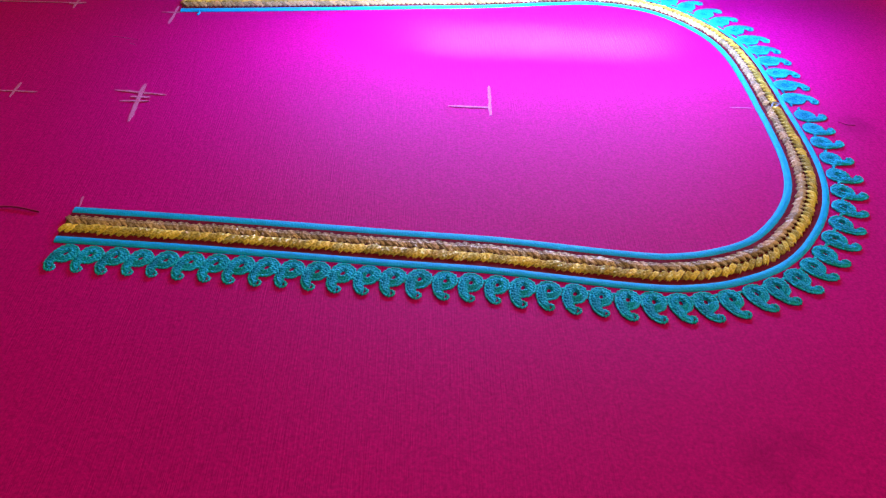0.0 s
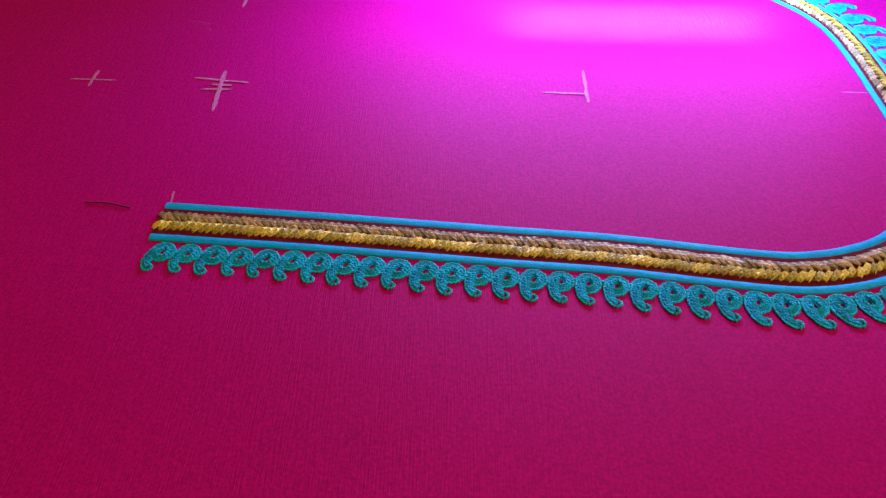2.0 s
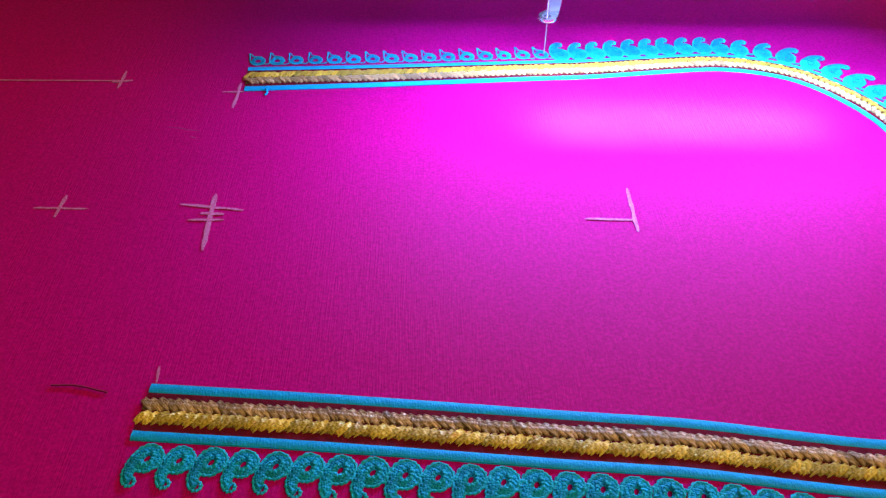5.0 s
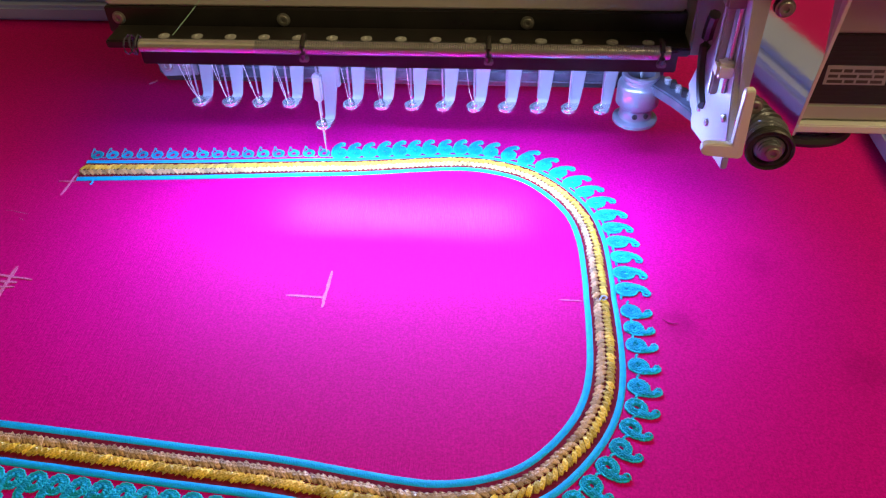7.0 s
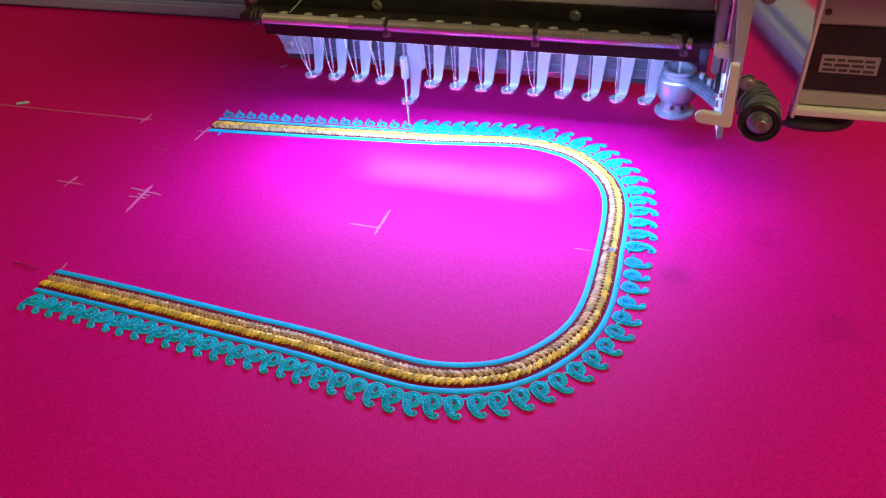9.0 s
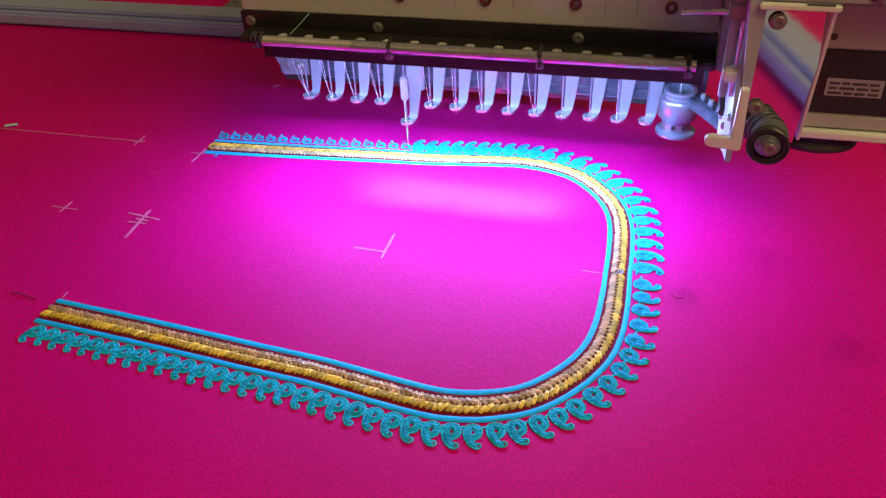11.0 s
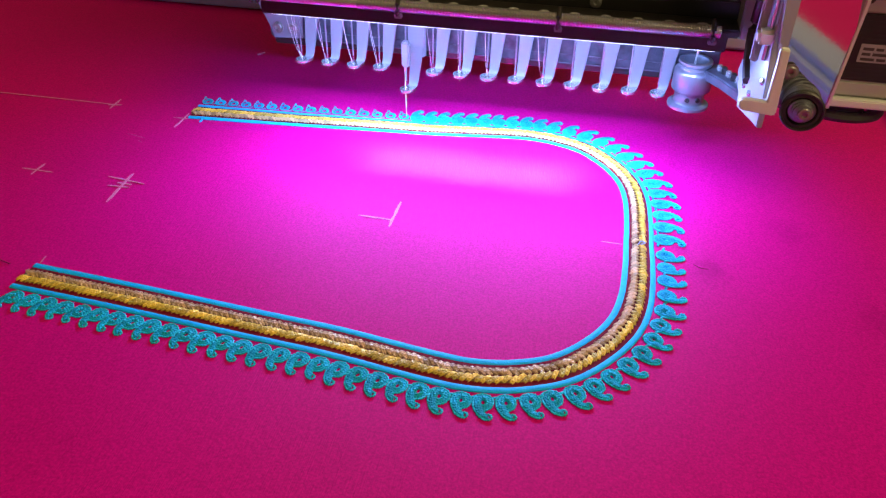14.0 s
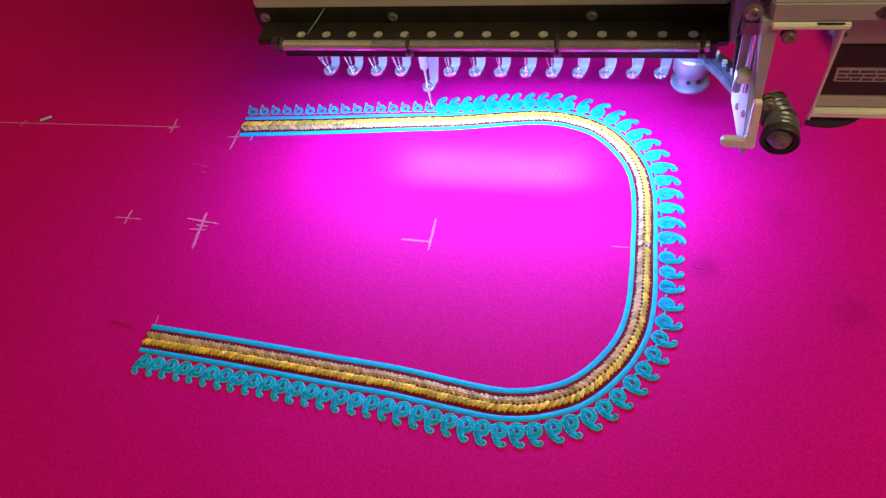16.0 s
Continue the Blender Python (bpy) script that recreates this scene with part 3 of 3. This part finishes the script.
chalk_mark("short white chalk cross at the line's far part", [((-36.2, 9.2), (-35.9, 10.0), 0.12)])
chalk_mark("faint smeared chalk line on the silk", [((-19.4, 5.9), (-18.0, 5.6), 0.022), ((-18.3, 5.2), (-17.9, 5.0), 0.022)])


def loose_thread(label, pts, r, material):
    tagged(part("thread_end", tube(catmull([Vector(p) for p in pts], 6), r, 6), M[material]), label, "thread")


loose_thread("loose dark red thread lying on the silk", [(-19.7, -8.0, 0.03), (-18.9, -8.02, 0.04), (-17.9, -8.27, 0.03)], 0.035, "stain")
loose_thread("stray dark thread end beside the paisleys", [(16.2, -0.72, 0.02), (16.5, -0.95, 0.025), (16.9, -0.98, 0.02)], 0.02, "stain")
loose_thread("short cyan thread tail at the border's end", [(-15.6, 8.9, 0.1), (-15.5, 8.6, 0.06), (-15.6, 8.45, 0.04)], 0.05, "cyan")
loose_thread("pale blue knot of thread in the gold braid", [(13.35, 0.3, 0.14), (13.5, 0.5, 0.22), (13.7, 0.36, 0.24), (13.5, 0.2, 0.22)], 0.035, "alu")
loose_thread("pale green snippet of thread lying on silk", [(-34.6, 9.9, 0.05), (-34.2, 10.1, 0.07), (-33.8, 10.35, 0.05)], 0.10, "thread_green")
loose_thread("tiny white thread scrap lying on silk", [(-16.3, 20.2, 0.05), (-16.0, 20.5, 0.06), (-15.9, 20.7, 0.05)], 0.06, "chalk")


# ---- the needle head ----
def numeral(text, size):
    cu = bpy.data.curves.new("numeral", "FONT")
    cu.body, cu.size, cu.align_x, cu.align_y, cu.extrude = text, size * C, "CENTER", "CENTER", 0.0002
    tmp = new("tmp", cu)
    me = bpy.data.meshes.new_from_object(tmp.evaluated_get(bpy.context.evaluated_depsgraph_get()))
    bpy.data.objects.remove(tmp)
    me.materials.clear()
    me.materials.append(M["white"])
    return me


FOOT_X = [-9.46 + 1.8 * k for k in range(14)]
FOOT_Y = 12.5


def foot_meshes():
    """The flat shank, and the toe with its needle hole."""
    shank = bmesh.new()
    rows = []
    for z, y, xc, w in ((8.6, 13.6, 0.55, 1.05), (6.6, 13.5, 0.55, 0.98), (4.4, 13.2, 0.42, 0.74), (3.55, 13.05, 0.36, 0.62), (3.3, 12.9, 0.3, 0.6)):
        rows.append([shank.verts.new((xc - w / 2, y, z)), shank.verts.new((xc + w / 2, y, z)), shank.verts.new((xc + w / 2, y + 0.16, z)), shank.verts.new((xc - w / 2, y + 0.16, z))])
    for a, b in zip(rows, rows[1:]):
        for i in range(4):
            shank.faces.new((a[i], a[(i + 1) % 4], b[(i + 1) % 4], b[i]))
    shank.faces.new(rows[0])
    shank.faces.new(list(reversed(rows[-1])))
    bmesh.ops.bevel(shank, geom=list(shank.edges), offset=0.04, segments=1, affect="EDGES", clamp_overlap=True)
    toe = bmesh.new()
    n = 22
    prof = [(0.44, 3.14), (0.47, 3.22), (0.44, 3.34), (0.30, 3.36), (0.17, 3.30), (0.15, 3.14)]
    rings = []
    for r, z in prof:
        ring = []
        for i in range(n):
            a = 6.28318 * i / n
            x, y = r * math.cos(a), r * math.sin(a)
            if r > 0.28:
                stretch = max(0.0, math.cos(a - 0.95)) ** 2 * 0.42
                x, y = x + stretch * math.cos(0.95), y + stretch * math.sin(0.95)
            ring.append(toe.verts.new((x, y, z)))
        rings.append(ring)
    for a, b in zip(rings, rings[1:] + rings[:1]):
        for i in range(n):
            toe.faces.new((a[i], a[(i + 1) % n], b[(i + 1) % n], b[i]))
    return to_mesh("presser_foot", shank, M["grey_paint"]), to_mesh("toe", toe, M["toe"])


def needle_head():
    t = thing("embroidery_head", "multi-needle embroidery machine head in beige and black enamel", "sewing machine")
    # Beige cover: upright, its foot at (10.72, 10.05).
    cover = part("front_panel", box(-12.45, 17.3, 0, 3.0, 0, 22, 0.12), M["beige"], t, "beige painted front cover", at=at_cm(0, 10.72, 10.02, -1.5))
    part("head_body", box(-12.3, 17.2, 13.6, 24, 9.5, 32, 0.4), M["beige"], t)
    for k in range(15):
        x = -9.72 + 1.8 * k
        pl = part("number_plate", prism([(x - 0.66 + a, 2.62 + b) for a, b in ((0.1, 0), (1.22, 0), (1.32, 0.1), (1.32, 0.82), (1.22, 0.92), (0.1, 0.92), (0, 0.82), (0, 0.1))], 0, 0.05, 0.0, Matrix.Rotation(radians(90), 4, "X")), M["black"], cover, "black number plate")
        part("numeral", numeral(str(15 - k), 1.02), None, cover, "white numeral", at=at_cm(x, -0.062, 3.08, 90))
        if k % 2 == 0 or k > 9:
            part("slot_line", box(x + 0.85, x + 0.88, -0.006, 0.02, 0.9, 2.6, 0), M["ink"], cover)
    for k in range(5):
        ring = lathe([(0.36, 0), (0.36, 0.10), (0.28, 0.14), (0.20, 0.10), (0.19, 0.02)], 22)
        g = part("grommet", ring, M["red"], cover, "dark red eyelet", at=at_cm(-6.85 + 5.37 * k, 0.0, 1.42, 90))
        part("pin", lathe([(0.15, 0), (0.15, 0.05), (0.10, 0.07)], 16), M["satin_steel"], cover, at=at_cm(-6.85 + 5.37 * k, 0.0, 1.42, 90))
    for z in (4.25, 4.5):
        part("printed_line", box(-7.5, 12.0, -0.006, 0.02, z, z + 0.04, 0), M["ink"], cover)
    # Black plate: an upright back, a shelf and a front lip.
    part("black_plate", box(-12.55, 17.4, 10.62, 11.2, 8.6, 10.0, 0.05), M["black"], t)
    part("black_shelf", box(-12.0, 17.4, 8.75, 10.62, 8.6, 9.05, 0.08), M["black"], t)
    part("black_lip", box(-10.2, 16.8, 8.55, 8.75, 7.85, 9.0, 0.06), M["black"], t)
    part("lamp_strip", box(-9.8, 16.4, 8.8, 9.5, 7.74, 7.98, 0.06), M["lens"], t, "glowing lamp strip under the lip")
    wash = to_mesh("washer", lathe([(0.29, 0), (0.29, 0.04), (0.26, 0.05), (0.12, 0.05), (0.09, 0.02)], 20), M["label"])
    for k in range(15):
        part("washer", wash, None, t, at=at_cm(-9.07 + 1.749 * k, 9.3, 9.05))
    scr = screw_mesh(0.27, 0.24)
    for x in (-11.87, -3.07, 9.49):
        part("screw", scr, None, t, at=at_cm(x, 10.62, 9.42, 90))
    # Rod with its fine coil, two clips and a wire end.
    ry, rz, rr = 8.2, 9.1, 0.33
    part("rod", tube([(-9.9, ry, rz), (16.3, ry, rz)], rr, 18), M["steel"], t, "polished steel rod")
    coil = [(-9.2 + 25.0 * k / 2400, ry + (rr + 0.03) * math.cos(k * 0.785), rz + (rr + 0.03) * math.sin(k * 0.785)) for k in range(500, 2401)]
    part("coil_spring", tube(coil, 0.018, 4), M["satin_steel"], t, "fine steel coil round the rod")
    for x in (-1.55, 7.6, 15.9):
        cb = tube([(x, ry + 0.45, rz + 0.42), (x, ry + 0.1, rz + 0.40), (x, ry - 0.32, rz + 0.2), (x, ry - 0.38, rz - 0.15), (x, ry - 0.3, rz - 0.45)], 0.14, 8)
        part("rod_clip", cb, M["dark"], t, "dark clip over the rod")
        part("clip_end", box(x - 0.2, x + 0.25, ry - 0.42, ry - 0.1, rz - 0.62, rz - 0.36, 0.05), M["satin_steel"], t)
    wire = [(-10.0 + 0.12 * math.sin(k * 0.5) - 0.02 * k, ry + 0.45 * math.cos(k * 0.7), rz + 0.02 + 0.48 * math.sin(k * 0.7)) for k in range(30)]
    part("wire_loop", tube(wire, 0.05, 6), M["cast"], t, "loop of grey wire")
    # Behind the feet: the alloy bar with rods and the end bracket.
    part("needle_plate_bar", box(-12.3, 17.5, 14.2, 15.6, 4.1, 6.8, 0.12), M["cast"], t, "rough cast alloy bar")
    part("bar_underside", box(-12.2, 17.4, 14.6, 16.6, 3.5, 4.1, 0.1), M["black"], t)
    for z, y in ((4.75, 14.05), (4.2, 14.0)):
        part("thin_rod", tube([(-8.5, y, z), (17.0, y, z)], 0.05, 8), M["cast"], t)
    part("end_bracket", prism([(-13.2, 7.4), (-9.8, 7.4), (-9.8, 4.3), (-11.9, 4.2), (-12.1, 4.9)], -14.1, -13.9, 0.03, Matrix.Rotation(radians(90), 4, "X")), M["grey_paint"], t, "pale grey end bracket")
    for x in (-11.55, -10.45):
        part("screw", screw_mesh(0.3, 0.3), None, t, at=at_cm(x, 13.9, 4.95, 90))
    shank, toe = foot_meshes()
    bar = to_mesh("needle_bar", lathe([(0.055, 3.9), (0.055, 8.8)], 10), M["satin_steel"])
    needle = to_mesh("needle", lathe([(0.015, 0.0), (0.04, 0.4), (0.045, 2.6)], 8), M["steel"])
    for k, x in enumerate(FOOT_X):
        active = k == 4
        dz = -1.3 if active else 0.12
        f = part("presser_foot", shank, None, t, "pale presser foot with a ring toe" + (", lowered" if active else ""), at=at_cm(x, FOOT_Y - 12.5, dz))
        part("toe", toe, None, f, at=at_cm(0, FOOT_Y, 0))
        part("needle_bar", bar, None, f, at=at_cm(0, FOOT_Y, 0))
        if active:
            part("needle", needle, None, f, at=at_cm(0, FOOT_Y, 1.5 + 0.4))
            part("needle_clamp", box(-0.26, 0.26, FOOT_Y - 0.26, FOOT_Y + 0.26, 4.9, 6.6, 0.1), M["grey_paint"], f, "bright needle clamp")
            part("clamp_shank", box(-0.1, 1.1, 13.4, 13.75, 5.2, 10.5, 0.1), M["grey_paint"], f)
        else:
            part("needle", needle, None, f, at=at_cm(0, FOOT_Y, 2.75))
    part("thread", tube([(FOOT_X[4], FOOT_Y - 0.1, 0.05), (FOOT_X[4] - 0.03, FOOT_Y - 0.15, 1.5), (FOOT_X[4] - 0.1, FOOT_Y, 4.0)], 0.03, 6), M["thread_white"], t)
    rnd = random.Random(5)
    for k in (0, 0, 0, 1, 1, 2, 2, 3, 3, 5, 6, 7, 9, 12):
        x = FOOT_X[k]
        a = rnd.uniform(-0.8, -0.2)
        pts = [(x + a, 11.9, 7.6), (x + a * 0.8 + rnd.uniform(-.1, .1), 12.1, 6.2), (x + a * 0.4, 12.2, 4.6), (x + rnd.uniform(-.1, .1), 12.4, 3.3)]
        part("thread", tube(catmull([Vector(p) for p in pts], 4), 0.013, 5), M["thread_white"], t, "pale upper thread")
    part("thread", tube(catmull([Vector(p) for p in [(-8.6, 9.3, 9.12), (-8.1, 9.75, 9.6), (-7.55, 10.2, 10.15), (-7.0, 10.6, 10.75)]], 5), 0.02, 5), M["thread_green"], t, "pale green thread tail")


needle_head()


# ---- the cording attachment at the head's end ----
def cording_attachment():
    t = thing("cording_attachment", "motor-driven cording attachment beside the needle head", "sewing attachment")
    cx, cy = 15.85, 12.2
    prof = [(1.14, 2.9), (1.24, 2.95), (1.24, 3.12), (1.16, 3.18), (0.95, 3.24), (0.9, 3.34), (0.9, 3.86), (0.95, 3.96), (1.12, 4.04), (1.18, 4.12), (1.18, 5.2), (1.12, 5.34), (0.96, 5.45), (0.93, 5.62), (1.02, 5.75), (1.0, 5.9), (0.76, 5.92), (0.7, 5.6), (0.66, 4.3)]
    part("spool", lathe(prof, 40, m=Matrix.Translation((cx, cy, 0))), M["satin_steel"], t, "turned steel guide drum with a hollow top")
    for a in (-100, -60):
        part("set_screw", lathe([(0.15, 0), (0.15, 0.06), (0.07, 0.06), (0.06, 0.0)], 12), M["dark"], t, at=at_cm(cx, cy, 3.62) @ pose(0, 0, 0, 0, 0, a) @ at_cm(0.9, 0, 0, 0, 90, 0))
    part("needle_bar", lathe([(0.09, 4.5), (0.09, 9)], 10, m=Matrix.Translation((cx, cy, 0))), M["steel"], t)
    # Arm from the drum to the bracket.
    part("arm", prism([(16.2, 11.6), (17.0, 12.7), (18.6, 10.6), (19.2, 9.0), (18.4, 8.0), (17.2, 10.2)], 5.0, 5.6, 0.08), M["cast"], t, "cast alloy arm")
    rnd = random.Random(3)
    for k in range(7):
        x, y = 17.2 + 0.22 * k, 11.6 - 0.45 * k
        part("spring_link", box(x - 0.16, x + 0.16, y - 0.2, y + 0.2, 5.6, 5.85 + 0.3 * rnd.random(), 0.05), M["dark"] if k % 2 else M["steel"], t)
    # Side plate with an arc slot.
    sp = part("side_plate", prism([(10.5, 6.2), (8.2, 4.9), (3.4, 6.3), (2.2, 6.6), (2.3, 7.9), (3.3, 10.2), (3.7, 14.3), (5.4, 14.3), (7.2, 10.5), (9.6, 7.6)], 0, 0.28, 0.05, Matrix.Translation((18.05, 0, 0)) @ Matrix(((0, 0, 1, 0), (1, 0, 0, 0), (0, 1, 0, 0), (0, 0, 0, 1)))), M["lavender"], t, "pale lavender-grey side plate")
    arc = [(18.0, 6.0 + 2.6 * math.sin(a), 9.6 - 2.6 * math.cos(a)) for a in np.linspace(0.3, 2.2, 14)]
    part("arc_slot", tube(arc, 0.28, 8), M["dark"], t)
    part("slider", box(17.35, 17.75, 4.1, 4.5, 9.2, 14.6, 0.08), M["lavender"], t, "pale painted slider bar")
    part("slider_rod", tube([(17.95, 4.0, 9.4), (17.95, 4.0, 14.4)], 0.11, 10), M["steel"], t, "thin steel slide rod")
    for z in (9.9, 11.2, 12.3, 13.3):
        part("slot", box(18.02, 18.06, 3.95, 4.2, z, z + 0.45, 0.01), M["ink"], t)
    part("slider_block", box(17.35, 18.35, 3.55, 4.4, 10.25, 10.95, 0.14), M["cream"], t, "cream plastic slide block")
    part("clamp_block", box(17.2, 18.1, 3.7, 4.6, 13.3, 14.2, 0.1), M["satin_steel"], t, "small steel clamp")
    part("pivot_screw", screw_mesh(0.34, 0.4), None, t, at=at_cm(17.55, 3.7, 14.75, 90))
    for y, z in ((7.4, 6.6), (5.6, 6.9), (3.2, 8.6)):
        part("rivet", lathe([(0.2, 0), (0.18, 0.12), (0.05, 0.16)], 12), M["steel"], t, at=at_cm(18.04, y, z, 0, -90, 0))
    # L-shaped cream hook.
    hk = [(18.1, 10.9), (18.5, 10.9), (18.62, 7.75), (18.5, 7.62), (17.1, 7.75), (16.9, 7.85), (16.84, 8.05), (16.9, 8.25), (17.1, 8.35), (18.08, 8.3)]
    part("guide_hook", prism(hk, -1.9, -1.5, 0.05, Matrix.Rotation(radians(90), 4, "X")), M["cream"], t, "cream plastic L-shaped hook")
    # Pulley with its rubber tyre.
    px, pz = 20.07, 7.68
    ax = Matrix.Translation((px - 0.12, 2.4, pz + 0.02)) @ Matrix.Scale(0.91, 4) @ Matrix.Rotation(radians(90), 4, "X") @ Matrix.Rotation(radians(-8), 4, "Y")
    wheel = part("pulley", lathe([(0.86, -1.25), (0.98, -1.18), (0.98, -0.98), (0.88, -0.92), (0.88, -0.82), (1.0, -0.76), (1.0, -0.62), (0.9, -0.56), (0.9, -0.46), (1.04, -0.4), (1.04, -0.25)], 36, m=ax), M["satin_steel"], t, "stacked steel pulley")
    part("tyre", lathe([(0.72, -0.25), (1.04, -0.22), (1.09, 0.0), (1.04, 0.26), (0.8, 0.28), (0.74, 0.1)], 36, m=ax), M["rubber"], wheel, "black rubber ring")
    part("rim", lathe([(0.98, 0.24), (1.1, 0.2), (1.13, 0.3), (1.06, 0.38), (0.98, 0.34), (0.98, 0.24)], 36, m=ax, caps=False), M["dark"], wheel, "dark steel rim")
    part("hub", lathe([(0.72, 0.1), (0.68, 0.2), (0.56, 0.26), (0.56, 0.36), (0.48, 0.4), (0.48, 0.52), (0.40, 0.56)], 28, m=ax), M["satin_steel"], wheel, "nickel washer and screw")
    part("hub_screw", screw_mesh(0.32, 0.3), None, wheel, at=at_cm(px - 0.08, 2.0, pz, 90))
    # Polished bracket plate.
    face = Matrix.Translation((18.75, 3.35, 0)) @ Matrix.Rotation(radians(8.3), 4, "Z") @ Matrix.Rotation(radians(90), 4, "X")
    part("mirror_plate", prism([(0, 14.6), (2.75, 14.6), (3.05, 13.4), (2.55, 7.2), (0.2, 6.9), (0.0, 8.5)], -0.16, 0, 0.0, face), M["mirror"], t, "mirror-polished steel bracket plate")
    part("plate_edge", prism([(-0.8, 14.6), (-0.0, 14.6), (0.0, 8.5), (-0.3, 8.5)], -0.5, 0.06, 0.0, face), M["lavender"], t, "pale folded plate edge")
    part("bracket_screw", screw_mesh(0.3, 0.3), None, t, at=at_cm(19.16, 3.28, 9.2, 90))
    part("bracket_screw", screw_mesh(0.3, 0.3), None, t, at=at_cm(19.35, 3.3, 13.6, 90))
    part("white_bracket", box(18.4, 21.9, 3.0, 4.1, 14.2, 14.5, 0.06), M["white"], t, "white painted bracket flange")
    part("flange_slot", box(20.4, 21.6, 3.02, 3.18, 14.5, 14.512, 0), M["black"], t)
    part("cross_bar", box(18.3, 30, 3.2, 4.2, 14.51, 15.6, 0.1), M["lavender"], t, "pale painted cross bar")
    part("bar_slot", prism([(23.0, 14.75), (24.5, 14.75), (24.75, 15.05), (24.5, 15.35), (23.0, 15.35), (22.75, 15.05)], -3.21, -3.17, 0.0, Matrix.Rotation(radians(90), 4, "X")), M["ink"], t, "dark slot in the bar")
    part("bar_screw", screw_mesh(0.42, 0.5), None, t, at=at_cm(23.7, 3.18, 15.05, 90))
    part("back_casting", box(17.9, 20.58, 4.22, 9.2, 14.6, 22, 0.2), M["satin_steel"], t, "grey cast block")
    part("end_plate", box(17.42, 19.4, 9.3, 13.4, 8.4, 22, 0.1), M["lavender"], t, "pale painted end plate of the head")
    for bz in (16.2, 17.9):
        part("block_screw", screw_mesh(0.34, 0.4), None, t, at=at_cm(19.2, 4.22, bz, 90))
    part("motor_cover", box(20.6, 31, 3.3, 5.1, 15.75, 23, 0.22), M["brushed"], t, "brushed steel cover")
    part("wire_loop", tube(catmull([Vector(p) for p in [(16.2, 10.9, 13.5), (16.8, 10.7, 14.0), (18.2, 10.7, 13.9), (18.6, 10.8, 13.4), (16.8, 10.9, 13.2)]], 4), 0.06, 6), M["dark"], t, "bent wire guide")
    part("guide_tube", tube([(15.2, 9.6, 11.6), (18.2, 9.3, 11.9)], 0.18, 10), M["steel"], t, "small steel guide tube")
    part("bracket_side", prism([(3.2, 14.2), (5.4, 14.2), (5.2, 6.9), (4.6, 6.9)], 21.62, 21.78, 0.02, Matrix(((0, 0, 1, 0), (1, 0, 0, 0), (0, 1, 0, 0), (0, 0, 0, 1)))), M["white"], t)
    # Motor.
    motor = part("motor", box(21.85, 26.1, 5.1, 10.0, 8.3, 11.7, 0.05), M["black"], t, "black laminated stepper motor")
    part("end_cap", box(21.8, 26.15, 5.05, 10.05, 11.7, 14.0, 0.12), M["beige"], motor, "grey cast end cap")
    part("end_cap", box(21.8, 26.15, 5.05, 10.05, 7.45, 8.3, 0.12), M["beige"], motor, "grey cast end cap")
    part("base_flange", box(21.7, 26.2, 4.7, 10.2, 7.0, 7.42, 0.06), M["white"], motor, "white painted flange")
    for k in range(15):
        z = 8.42 + 0.22 * k
        if not 9.2 < z < 10.3:
            part("lamination", box(21.84, 26.11, 5.085, 5.12, z, z + 0.09, 0), M["rubber"], motor)
    lab = part("label", box(22.47, 25.1, 5.06, 5.1, 9.3, 10.22, 0), M["label"], motor, "silver type label")
    for k in range(3):
        z = 9.98 - 0.26 * k
        x = 22.6
        for w in ((0.5, 0.35, 0.7, 0.45), (0.4, 0.7, 0.55, 0.4), (0.65, 0.4, 0.5, 0.5))[k]:
            part("print_bar", box(x, x + w, 5.045, 5.062, z - 0.07, z + 0.07, 0), M["ink"], lab)
            x += w + 0.1
    part("cap_hole", lathe([(0.17, 0), (0.17, 0.02), (0.02, 0.02)], 14), M["ink"], motor, at=at_cm(22.27, 5.06, 12.35, 90))
    # Toothed belt below the motor.
    belt = [(22.8 + 1.9 * math.cos(a) * 1.0, 6.4 + 1.35 * math.sin(a), 6.3) for a in np.linspace(0, 6.28318, 40)[:-1]]
    part("belt", tube(belt, 0.28, 8, 1.0, closed=True), M["rubber"], t, "black toothed belt")
    for k in range(24):
        a = 6.28318 * k / 24
        part("belt_tooth", box(-0.07, 0.07, -0.12, 0.12, -0.2, 0.2, 0.02), M["rubber"], t, at=at_cm(22.8 + 1.6 * math.cos(a), 6.4 + 1.05 * math.sin(a), 6.3, 0, 0, math.degrees(a) + 90))
    part("motor_shaft", lathe([(1.2, 6.0), (1.2, 6.6), (0.4, 6.7), (0.4, 7.1)], 24, m=Matrix.Translation((22.8, 6.4, 0))), M["satin_steel"], t)
    # Carrier arm behind, up to the head.
    part("carrier", box(17.5, 31, 10.1, 11.6, 13.5, 22, 0.2), M["cast"], t)


cording_attachment()
